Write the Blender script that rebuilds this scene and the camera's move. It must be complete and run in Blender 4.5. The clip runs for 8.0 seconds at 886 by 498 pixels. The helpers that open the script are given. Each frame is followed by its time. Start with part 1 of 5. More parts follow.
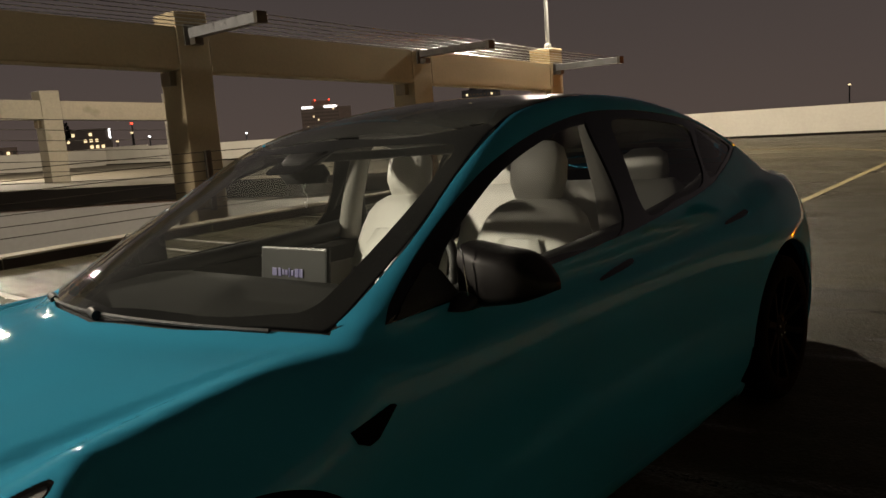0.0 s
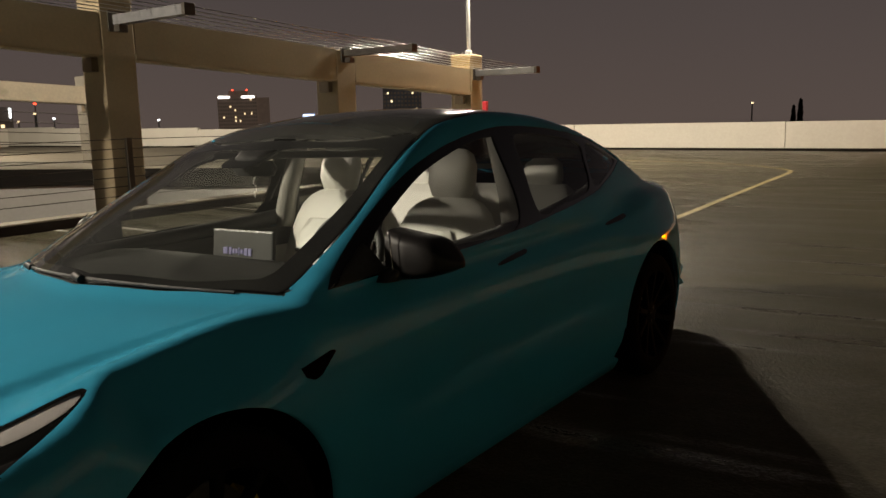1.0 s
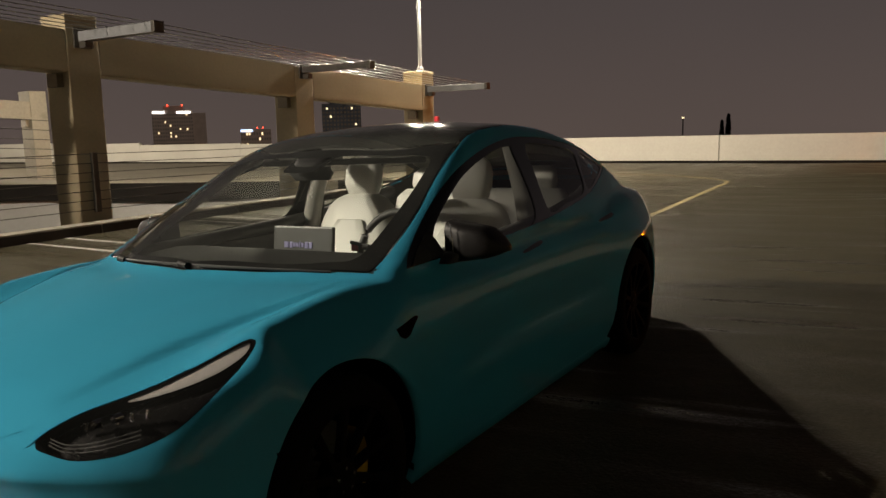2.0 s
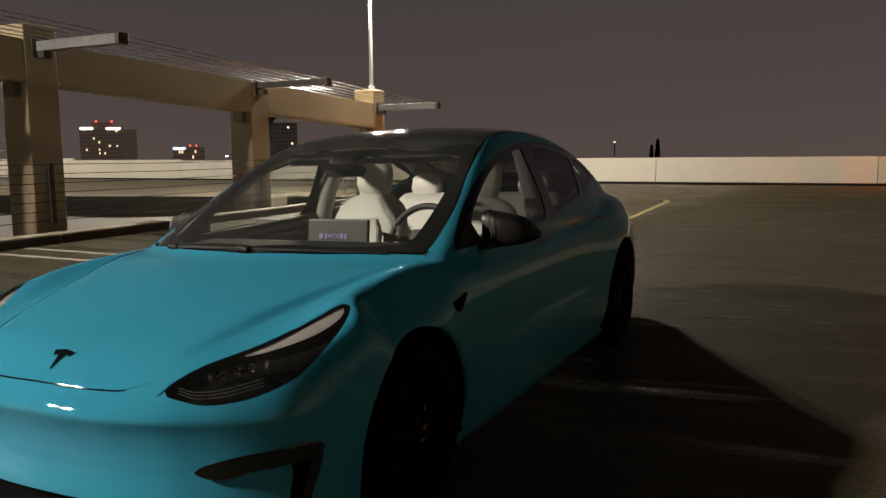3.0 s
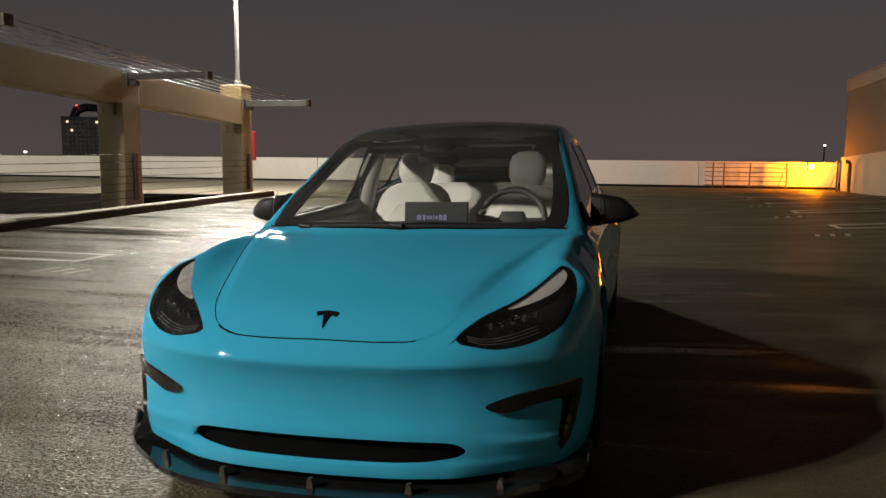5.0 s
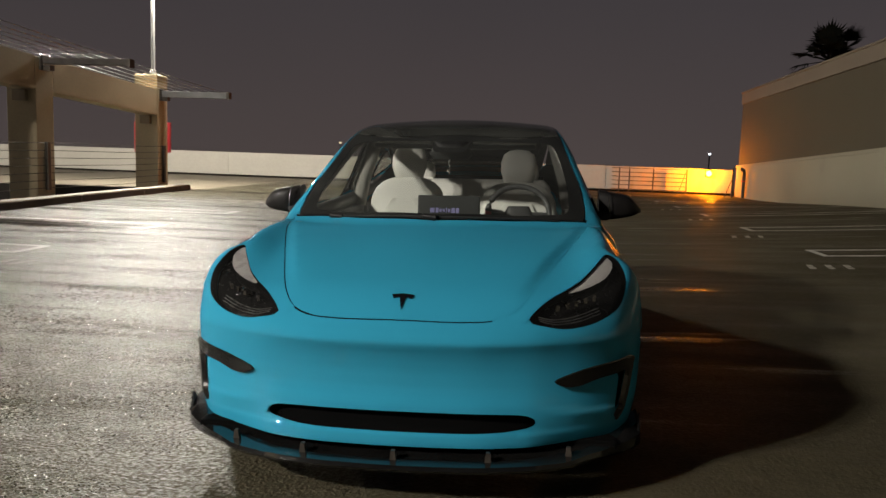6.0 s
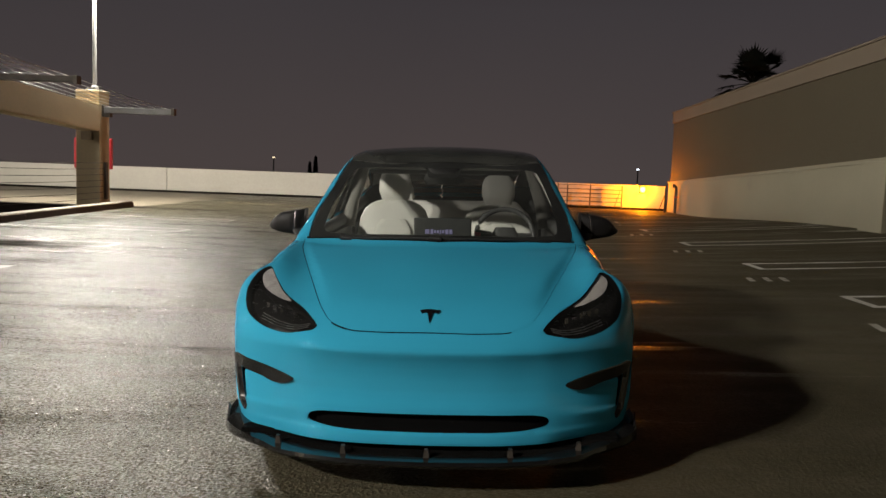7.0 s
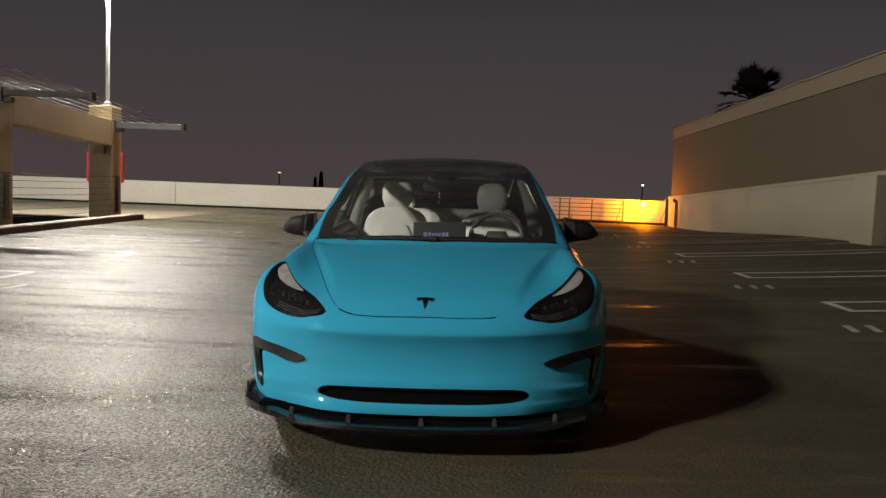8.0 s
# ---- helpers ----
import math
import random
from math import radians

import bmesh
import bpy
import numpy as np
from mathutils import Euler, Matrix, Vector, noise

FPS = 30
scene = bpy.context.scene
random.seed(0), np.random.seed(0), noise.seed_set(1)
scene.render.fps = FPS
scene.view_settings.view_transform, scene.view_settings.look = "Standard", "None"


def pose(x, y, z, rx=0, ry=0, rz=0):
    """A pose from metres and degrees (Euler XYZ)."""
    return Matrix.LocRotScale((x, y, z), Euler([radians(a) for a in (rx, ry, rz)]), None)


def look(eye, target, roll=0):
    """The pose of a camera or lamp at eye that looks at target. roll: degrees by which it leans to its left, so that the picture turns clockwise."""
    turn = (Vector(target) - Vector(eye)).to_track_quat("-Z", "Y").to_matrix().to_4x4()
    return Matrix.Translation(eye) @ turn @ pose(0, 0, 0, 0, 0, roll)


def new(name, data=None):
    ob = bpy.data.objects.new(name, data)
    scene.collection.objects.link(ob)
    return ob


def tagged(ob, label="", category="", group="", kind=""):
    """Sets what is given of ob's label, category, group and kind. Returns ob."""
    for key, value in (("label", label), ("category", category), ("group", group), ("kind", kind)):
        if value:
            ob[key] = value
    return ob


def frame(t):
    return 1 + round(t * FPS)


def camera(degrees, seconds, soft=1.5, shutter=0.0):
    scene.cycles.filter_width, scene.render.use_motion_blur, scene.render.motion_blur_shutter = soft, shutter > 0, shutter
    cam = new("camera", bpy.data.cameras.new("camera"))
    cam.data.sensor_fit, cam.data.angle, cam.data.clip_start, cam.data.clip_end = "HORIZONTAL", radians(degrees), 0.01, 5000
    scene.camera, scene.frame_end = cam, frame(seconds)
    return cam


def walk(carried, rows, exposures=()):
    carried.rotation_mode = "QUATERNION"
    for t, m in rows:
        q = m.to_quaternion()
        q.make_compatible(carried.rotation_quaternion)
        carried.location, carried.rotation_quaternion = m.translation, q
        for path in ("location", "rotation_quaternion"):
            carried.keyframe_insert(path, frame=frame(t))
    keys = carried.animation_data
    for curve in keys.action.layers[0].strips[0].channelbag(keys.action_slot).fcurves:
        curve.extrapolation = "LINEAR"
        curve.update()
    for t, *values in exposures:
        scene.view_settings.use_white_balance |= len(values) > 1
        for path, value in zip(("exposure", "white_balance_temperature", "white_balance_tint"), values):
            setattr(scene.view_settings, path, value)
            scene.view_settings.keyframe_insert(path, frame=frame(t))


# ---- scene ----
cam = camera(59.1, 8.0)
PATH = [
    (0, (2.065, 0.15, 1.379), (0.739, 1.613, 1.063), -4.2),
    (0.5, (2.229, -0.015, 1.372), (1.008, 1.528, 1.018), -1.7),
    (1, (2.379, -0.271, 1.422), (1.221, 1.326, 1.093), -1.3),
    (1.5, (2.371, -0.608, 1.421), (1.259, 1.027, 1.122), -1.7),
    (2.8, (2.218, -1.39, 1.36), (1.309, 0.37, 1.085), -0.6),
    (3, (2.149, -1.461, 1.33), (1.257, 0.312, 1.085), -0.6),
    (3.5, (1.895, -1.59, 1.309), (1.142, 0.25, 1.095), -1.9),
    (4, (1.621, -1.837, 1.319), (0.961, 0.04, 1.113), -2.6),
    (4.5, (1.322, -2.102, 1.309), (0.742, -0.205, 1.05), -1.5),
    (4.7, (1.199, -2.209, 1.293), (0.658, -0.301, 1.042), -0.7),
    (6, (0.439, -2.662, 1.238), (0.221, -0.689, 0.999), 2.0),
    (6.5, (0.24, -2.818, 1.269), (0.115, -0.836, 1.038), 1.6),
    (7, (0.114, -3.04, 1.291), (0.061, -1.05, 1.095), 2.1),
    (7.5, (0.128, -3.249, 1.274), (0.071, -1.257, 1.104), 2.1),
    (8, (0.184, -3.509, 1.244), (0.117, -1.516, 1.087), 2.2),
]
walk(cam, [(t, look(eye, target, roll)) for t, eye, target, roll in PATH],
     exposures=[(0.0, .05, 7300, 10), (0.6, .26, 7250, 10), (1.5, .28, 7200, 10), (3.0, .18, 6950, 10), (4.5, .13, 6560, 10), (6.0, -.07, 6420, 10), (8.0, -.14, 6420, 10)])

# ---- sky and lamps: night, a town's glow under low cloud ----
world = bpy.data.worlds.new("night_sky")
scene.world = world
world.use_nodes = True
wn, wl = world.node_tree.nodes, world.node_tree.links
back = wn["Background"]
coord, split, ramp = wn.new("ShaderNodeTexCoord"), wn.new("ShaderNodeSeparateXYZ"), wn.new("ShaderNodeValToRGB")
cloud, mixc = wn.new("ShaderNodeTexNoise"), wn.new("ShaderNodeMix")
wl.new(coord.outputs["Generated"], split.inputs[0])
wl.new(split.outputs["Z"], ramp.inputs[0])
ramp.color_ramp.elements[0].position, ramp.color_ramp.elements[0].color = 0.0, (.080, .063, .060, 1)
ramp.color_ramp.elements[1].position, ramp.color_ramp.elements[1].color = 0.52, (.010, .0088, .0094, 1)
mid = ramp.color_ramp.elements.new(0.20)
mid.color = (.056, .048, .051, 1)
high = ramp.color_ramp.elements.new(0.30)
high.color = (.033, .029, .031, 1)
cloud.inputs["Scale"].default_value = 1.6
cloud.inputs["Detail"].default_value = 3
wl.new(coord.outputs["Generated"], cloud.inputs["Vector"])
mixc.data_type, mixc.blend_type = "RGBA", "MULTIPLY"
mixc.inputs[0].default_value = 0.25
wl.new(ramp.outputs[0], mixc.inputs[6])
wl.new(cloud.outputs[0], mixc.inputs[7])
wl.new(mixc.outputs[2], back.inputs[0])
back.inputs[1].default_value = 1.02


def lamp(name, at, power, colour, radius):
    data = bpy.data.lights.new(name, "POINT")
    data.energy, data.color, data.shadow_soft_size = power, colour, radius
    ob = new(name, data)
    ob.matrix_world = pose(*at)
    return ob


LAMP_NEAR, LAMP_FAR = (-9.7, -6.66, 6.6), (-10.25, 18.6, 6.26)
for dx in (.45, -.45):
    lamp("street_light_glow", (LAMP_FAR[0] + dx, LAMP_FAR[1], LAMP_FAR[2]), 5100, (1.0, .925, .80), .13)
for dx, dy in ((.30, -.26), (-.30, .26)):
    lamp("street_light_glow", (LAMP_NEAR[0] + dx, LAMP_NEAR[1] + dy, LAMP_NEAR[2]), 6000, (1.0, .93, .82), .18)
# Out-of-view lamp added to brighten the ramp floor and far parapet.
LAMP_WEST = (-40.0, 11.0, 6.7)
lamp("street_light_glow", LAMP_WEST, 19000, (1.0, .92, .80), .16)
SODIUM = (7.55, 29.95, .86)
sodium = bpy.data.lights.new("sodium_glow", "SPOT")
sodium.energy, sodium.color, sodium.shadow_soft_size, sodium.spot_size, sodium.spot_blend = 2000, (1.0, .25, .002), .06, radians(140), .5
lamp("sodium_glow", (SODIUM[0], SODIUM[1] - .10, SODIUM[2]), 400, (1.0, .25, .002), .08)
new("sodium_glow", sodium).matrix_world = look((SODIUM[0] + .30, SODIUM[1] - .75, SODIUM[2] + .25), (4.6, 30.3, .35))

# ---- materials ----


def surface(name, base, rough=.5, metal=0.0, vary=.12, big=.6, small=14.0, bump=0.0, bump_scale=60.0, coat=0.0, rough_vary=.08, stain=None, stain_at=.62, glow=0.0):
    """A painted, cast or woven surface: colour that varies at two scales, uneven gloss, fine relief, and stains."""
    m = bpy.data.materials.new(name)
    m.use_nodes = True
    n, l = m.node_tree.nodes, m.node_tree.links
    b = n["Principled BSDF"]
    tc = n.new("ShaderNodeTexCoord")

    def tex(scale, detail=4.0):
        t = n.new("ShaderNodeTexNoise")
        t.inputs["Scale"].default_value, t.inputs["Detail"].default_value = scale, detail
        l.new(tc.outputs["Object"], t.inputs["Vector"])
        return t
    a, c = tex(big), tex(small, 6.0)
    add = n.new("ShaderNodeMath")
    add.operation = "ADD"
    l.new(a.outputs[0], add.inputs[0])
    l.new(c.outputs[0], add.inputs[1])
    span = n.new("ShaderNodeMapRange")
    span.inputs[1].default_value, span.inputs[2].default_value = .7, 1.3
    span.inputs[3].default_value, span.inputs[4].default_value = 1 - vary, 1 + vary
    l.new(add.outputs[0], span.inputs[0])
    mul = n.new("ShaderNodeVectorMath")
    mul.operation = "SCALE"
    mul.inputs[0].default_value = base
    l.new(span.outputs[0], mul.inputs["Scale"])
    colour = mul.outputs[0]
    if stain:
        s = tex(big * 2.3, 8.0)
        cut = n.new("ShaderNodeMapRange")
        cut.inputs[1].default_value, cut.inputs[2].default_value = stain_at, stain_at + .14
        l.new(s.outputs[0], cut.inputs[0])
        mx = n.new("ShaderNodeMix")
        mx.data_type = "RGBA"
        l.new(cut.outputs[0], mx.inputs[0])
        l.new(colour, mx.inputs[6])
        mx.inputs[7].default_value = (*stain, 1)
        colour = mx.outputs[2]
    l.new(colour, b.inputs["Base Color"])
    rr = n.new("ShaderNodeMapRange")
    rr.inputs[1].default_value, rr.inputs[2].default_value = .3, .7
    rr.inputs[3].default_value, rr.inputs[4].default_value = max(rough - rough_vary, .02), min(rough + rough_vary, 1)
    l.new(c.outputs[0], rr.inputs[0])
    l.new(rr.outputs[0], b.inputs["Roughness"])
    b.inputs["Metallic"].default_value = metal
    b.inputs["Coat Weight"].default_value = coat
    b.inputs["Coat Roughness"].default_value = .04
    if bump:
        f = tex(bump_scale, 5.0)
        bp = n.new("ShaderNodeBump")
        bp.inputs["Strength"].default_value, bp.inputs["Distance"].default_value = 1.0, bump
        l.new(f.outputs[0], bp.inputs["Height"])
        l.new(bp.outputs[0], b.inputs["Normal"])
    if glow:
        b.inputs["Emission Color"].default_value = (*base, 1)
        b.inputs["Emission Strength"].default_value = glow
    return m


def glass(name, tint, gloss=.02, haze=0.0):
    """A thin pane: it lets light straight through, tinted, mirrors more at a slant, and may carry a dusty veil that
    also stands in for sky sheen.
    """
    m = bpy.data.materials.new(name)
    m.use_nodes = True
    n, l = m.node_tree.nodes, m.node_tree.links
    n.remove(n["Principled BSDF"])
    t, g, mx, lw = n.new("ShaderNodeBsdfTransparent"), n.new("ShaderNodeBsdfGlossy"), n.new("ShaderNodeMixShader"), n.new("ShaderNodeLayerWeight")
    power, scale = n.new("ShaderNodeMath"), n.new("ShaderNodeMath")
    power.operation, scale.operation = "POWER", "MULTIPLY_ADD"
    power.inputs[1].default_value = 5.0
    scale.inputs[1].default_value, scale.inputs[2].default_value = .93, .07
    lw.inputs[0].default_value = .5
    l.new(lw.outputs["Facing"], power.inputs[0])
    l.new(power.outputs[0], scale.inputs[0])
    t.inputs[0].default_value = (*tint, 1)
    g.inputs["Roughness"].default_value = gloss
    l.new(scale.outputs[0], mx.inputs[0])
    clear = t.outputs[0]
    if haze:
        d, m2, tc, tx, mr = n.new("ShaderNodeBsdfDiffuse"), n.new("ShaderNodeMixShader"), n.new("ShaderNodeTexCoord"), n.new("ShaderNodeTexNoise"), n.new("ShaderNodeMapRange")
        d.inputs[0].default_value = (.62, .64, .58, 1)
        tx.inputs["Scale"].default_value, tx.inputs["Detail"].default_value = 2.6, 6.0
        l.new(tc.outputs["Object"], tx.inputs["Vector"])
        mr.inputs[1].default_value, mr.inputs[2].default_value = .35, .68
        mr.inputs[3].default_value, mr.inputs[4].default_value = haze * .6, haze * 1.4
        l.new(tx.outputs[0], mr.inputs[0])
        l.new(mr.outputs[0], m2.inputs[0])
        l.new(t.outputs[0], m2.inputs[1])
        l.new(d.outputs[0], m2.inputs[2])
        clear = m2.outputs[0]
    l.new(clear, mx.inputs[1])
    l.new(g.outputs[0], mx.inputs[2])
    l.new(mx.outputs[0], n["Material Output"].inputs[0])
    return m


PAINT = surface("teal_wrap", (.031, .282, .440), .38, 0, .03, 1.2, 300, coat=.8, rough_vary=.04)
PAINT.node_tree.nodes["Principled BSDF"].inputs["Specular IOR Level"].default_value = 0.0
PAINT.node_tree.nodes["Principled BSDF"].inputs["Coat Roughness"].default_value = .022
GLOSS_BLACK = surface("gloss_black", (.006, .006, .007), .08, 0, .2, 3, 60, coat=.5, rough_vary=.03)
MATT_BLACK = surface("matt_black", (.012, .012, .012), .6, 0, .2, 3, 60, .0004, 300)
MIRROR_BLACK = surface("satin_black", (.010, .009, .009), .5, 0, .15, 3, 60, coat=.10)
MIRROR_BLACK.node_tree.nodes["Principled BSDF"].inputs["Specular IOR Level"].default_value = .2
VOID_BLACK = surface("cavity_black", (.0025, .0025, .0025), .95, 0, .2, 3, 40)
VOID_BLACK.node_tree.nodes["Principled BSDF"].inputs["Specular IOR Level"].default_value = .05
CARBON = surface("carbon_fibre", (.007, .0068, .0066), .20, 0, .35, 8, 240, coat=1.0, rough_vary=.06)
CARBON.node_tree.nodes["Principled BSDF"].inputs["Specular IOR Level"].default_value = .15
RUBBER = surface("tyre_rubber", (.005, .005, .005), .9, 0, .25, 3, 90, .0006, 200)
ALLOY = surface("black_alloy", (.006, .006, .006), .7, 0, .2, 5, 60)
for dull in (RUBBER, ALLOY):
    dull.node_tree.nodes["Principled BSDF"].inputs["Specular IOR Level"].default_value = .04
DISC = surface("brake_disc", (.25, .24, .23), .35, 1, .2, 4, 90)
CALIPER = surface("yellow_caliper", (.55, .36, .02), .35, 0, .1)
WINDSCREEN = glass("windscreen_glass", (.93, .95, .93), haze=.030)
ROOF_GLASS = glass("dark_roof_glass", (.20, .20, .20), .05, haze=.065)
SIDE_GLASS = glass("side_glass", (.84, .86, .84), haze=.006)
REAR_GLASS = glass("tinted_rear_glass", (.40, .41, .40))
BACK_GLASS = glass("dark_back_glass", (.04, .04, .04))
LENS = glass("lamp_lens", (.74, .73, .73), haze=.009)
SEAT_WHITE = surface("white_leather", (.66, .65, .61), .45, 0, .05, 4, 120, .0006, 350, stain=(.56, .54, .49), stain_at=.68)
CABIN_GREY = surface("grey_cloth", (.30, .29, .27), .85, 0, .1, 5, 200, .0006, 500)
CABIN_BLACK = surface("soft_black_trim", (.045, .045, .046), .55, 0, .2, 5, 120, .0005, 400)
DASH_BLACK = surface("dash_skin", (.020, .020, .020), .85, 0, .2, 5, 120, .0005, 400)
DASH_BLACK.node_tree.nodes["Principled BSDF"].inputs["Specular IOR Level"].default_value = .15
WOOD = surface("dash_wood", (.22, .15, .09), .45, 0, .3, 2, 40)
LAMP_DARK = surface("smoked_housing", (.010, .0095, .0095), .22, 0, .2, 8, 60, coat=.6)
SCREEN_GREY = surface("display_face", (.022, .024, .024), .42, 0, .1, 6, 90)
LAMP_LINE = surface("frosted_strip", (.16, .16, .16), .25, .3, .05)
LAMP_WHITE = surface("light_guide", (.62, .60, .58), .3, 0, .05)
CHROME = surface("polished_metal", (.55, .55, .56), .12, 1, .1)
VIOLET = surface("violet_decal", (.22, .21, .42), .4, 0, .1)
RED = surface("red_paint", (.24, .012, .018), .4, 0, .12, 2, 40)
RED_TAG = surface("red_tag", (.40, .03, .05), .5)
BEIGE = surface("beige_concrete", (.300, .241, .155), .8, 0, .10, .7, 18, .003, 40, stain=(.27, .216, .139), stain_at=.66)
PARAPET = surface("white_painted_concrete", (.375, .352, .305), .8, 0, .07, .5, 12, .003, 30, stain=(.345, .317, .269), stain_at=.64)
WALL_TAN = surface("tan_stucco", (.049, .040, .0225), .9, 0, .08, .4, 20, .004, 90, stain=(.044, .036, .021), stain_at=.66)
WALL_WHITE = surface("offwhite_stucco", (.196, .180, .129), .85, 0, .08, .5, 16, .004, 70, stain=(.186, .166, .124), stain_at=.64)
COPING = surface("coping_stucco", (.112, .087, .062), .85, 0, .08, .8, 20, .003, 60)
KERB_FACE = surface("dark_kerb_face", (.030, .022, .018), .7, 0, .3, 1.5, 20, .003, 60, stain=(.08, .065, .05), stain_at=.66)
KERB = surface("kerb_concrete", (.248, .214, .166), .75, 0, .16, 1.2, 20, .004, 60, stain=(.152, .131, .103), stain_at=.6)
BEIGE_OLD = surface("weathered_beige_concrete", (.235, .205, .155), .85, 0, .14, .6, 14, .003, 40, stain=(.16, .14, .10), stain_at=.6)
# Near-black concrete for the ramp's edge, opening walls and parapet foot.
SLAB_DARK = surface("dark_slab_edge", (.006, .0045, .0035), .7, 0, .3, 1.5, 14, .004, 40)
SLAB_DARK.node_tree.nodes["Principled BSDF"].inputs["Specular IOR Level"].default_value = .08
STEEL = surface("dark_steel", (.07, .06, .05), .5, .6, .3, 3, 40)
GALV = surface("galvanised_steel", (.16, .16, .158), .6, .2, .12, 4, 60)
WIRE = surface("trellis_wire", (.50, .49, .47), .32, .85, .12, 4, 60)
ARM_STEEL = surface("weathered_steel_arm", (.203, .203, .207), .5, .4, .2, 3, 40)
SHADED_STEEL = surface("shaded_steel_arm", (.060, .052, .046), .7, .2, .3, 3, 40, stain=(.035, .026, .02), stain_at=.6)
CABLE = surface("weathered_cable", (.045, .036, .028), .7, .2, .2)
RAMP_FLOOR = surface("dry_ramp_concrete", (.145, .123, .088), .8, 0, .18, .3, 8, .002, 60, stain=(.103, .086, .062), stain_at=.60)
RAMP_WALL = surface("pale_grey_wall", (.27, .257, .245), .8, 0, .08, .6, 12, .003, 40, stain=(.215, .20, .19), stain_at=.64)
CORBEL = surface("painted_steel_seat", (.16, .12, .075), .6, 0, .2, 3, 30)
WHITE_LINE = surface("white_line_paint", (.406, .390, .351), .6, 0, .25, 3, 60, .0006, 200, stain=(.156, .144, .125), stain_at=.62)
FADED_LINE = surface("faded_number_paint", (.29, .275, .24), .7, 0, .3, 4, 60, stain=(.08, .07, .05), stain_at=.55)
YELLOW_LINE = surface("yellow_line_paint", (.34, .28, .135), .6, 0, .2, 3, 60, .0006, 200, stain=(.16, .13, .07), stain_at=.66)
LED_ON = surface("lit_lens", (1.0, .93, .80), .4, glow=60)
SODIUM_ON = surface("sodium_lens", (1.0, .34, .015), .4, glow=60)


def deck_material():
    """Sealed parking deck: brown coat with grit, streaked water film on the side of the ramp, nearly dry towards the building."""
    m = surface("wet_parking_deck", (.061, .053, .033), .5, 0, .20, .25, 9.0, stain=(.054, .046, .029), stain_at=.60)
    n, l = m.node_tree.nodes, m.node_tree.links
    b = n["Principled BSDF"]
    tc = n.new("ShaderNodeTexCoord")

    def math_node(op, a, c=None):
        k = n.new("ShaderNodeMath")
        k.operation = op
        for i, v in enumerate((a, c)):
            if v is None:
                continue
            if isinstance(v, (int, float)):
                k.inputs[i].default_value = v
            else:
                l.new(v, k.inputs[i])
        return k.outputs[0]

    def ramped(v, a0, a1, b0, b1):
        k = n.new("ShaderNodeMapRange")
        for i, c in enumerate((a0, a1, b0, b1)):
            k.inputs[i + 1].default_value = c
        l.new(v, k.inputs[0])
        return k.outputs[0]

    def noise(scale, detail, vector):
        k = n.new("ShaderNodeTexNoise")
        k.inputs["Scale"].default_value, k.inputs["Detail"].default_value = scale, detail
        l.new(vector, k.inputs["Vector"])
        return k.outputs[0]
    stretch = n.new("ShaderNodeMapping")
    stretch.inputs["Scale"].default_value = (.36, 1.5, 1.0)
    l.new(tc.outputs["Object"], stretch.inputs[0])
    bands = n.new("ShaderNodeMapping")
    bands.inputs["Scale"].default_value = (.30, 2.6, 1.0)
    l.new(tc.outputs["Object"], bands.inputs[0])
    axes = n.new("ShaderNodeSeparateXYZ")
    l.new(tc.outputs["Object"], axes.inputs[0])
    dry_side = ramped(axes.outputs["X"], -1.3, .9, 0.0, .34)
    film = math_node("ADD", ramped(noise(1.3, 2.5, stretch.outputs[0]), .3, .7, .36, .56), dry_side)
    near_dry = math_node("MULTIPLY", ramped(axes.outputs["X"], 2.0, 3.2, 0.0, .12), ramped(axes.outputs["Y"], 6.0, 10.0, 1.0, 0.0))
    grain_map = n.new("ShaderNodeMapping")
    grain_map.inputs["Scale"].default_value = (1.0, 1.5, 1.0)
    l.new(tc.outputs["Object"], grain_map.inputs[0])
    wet = ramped(dry_side, 0.0, .34, 1.0, .30)
    grain = noise(50.0, 3.0, grain_map.outputs[0])
    puddle = ramped(math_node("SUBTRACT", noise(1.1, 5.0, bands.outputs[0]), near_dry), .575, .665, 0.0, .85)
    puddle = math_node("MULTIPLY", puddle, ramped(dry_side, .10, .34, 0.0, 1.0))
    dull = math_node("ADD", ramped(film, .36, .84, .19, .72), math_node("MULTIPLY", wet, ramped(grain, .38, .62, -.08, .14)))
    l.new(math_node("ADD", math_node("MULTIPLY", dull, math_node("SUBTRACT", 1.0, puddle)), math_node("MULTIPLY", puddle, ramped(grain, .3, .7, .13, .27))), b.inputs["Roughness"])
    l.new(math_node("MAXIMUM", math_node("MULTIPLY", ramped(film, .40, .82, .42, .08), math_node("ADD", 1.0, math_node("MULTIPLY", wet, ramped(grain, .42, .58, 1.25, -.92)))), math_node("MULTIPLY", puddle, ramped(grain, .35, .65, .85, .15))), b.inputs["Specular IOR Level"])
    grit = n.new("ShaderNodeTexVoronoi")
    grit.inputs["Scale"].default_value = 80.0
    l.new(tc.outputs["Object"], grit.inputs["Vector"])
    fine = noise(170.0, 3.0, tc.outputs["Object"])
    coarse = n.new("ShaderNodeTexVoronoi")
    coarse.inputs["Scale"].default_value = 42.0
    l.new(tc.outputs["Object"], coarse.inputs["Vector"])
    height = math_node("ADD", math_node("MULTIPLY", grit.outputs["Distance"], 1.0), math_node("MULTIPLY", fine, .9))
    height = math_node("ADD", height, math_node("MULTIPLY", coarse.outputs["Distance"], 1.3))
    wave = math_node("MULTIPLY", noise(3.5, 3.0, stretch.outputs[0]), ramped(dry_side, 0.0, .34, 1.0, .2))
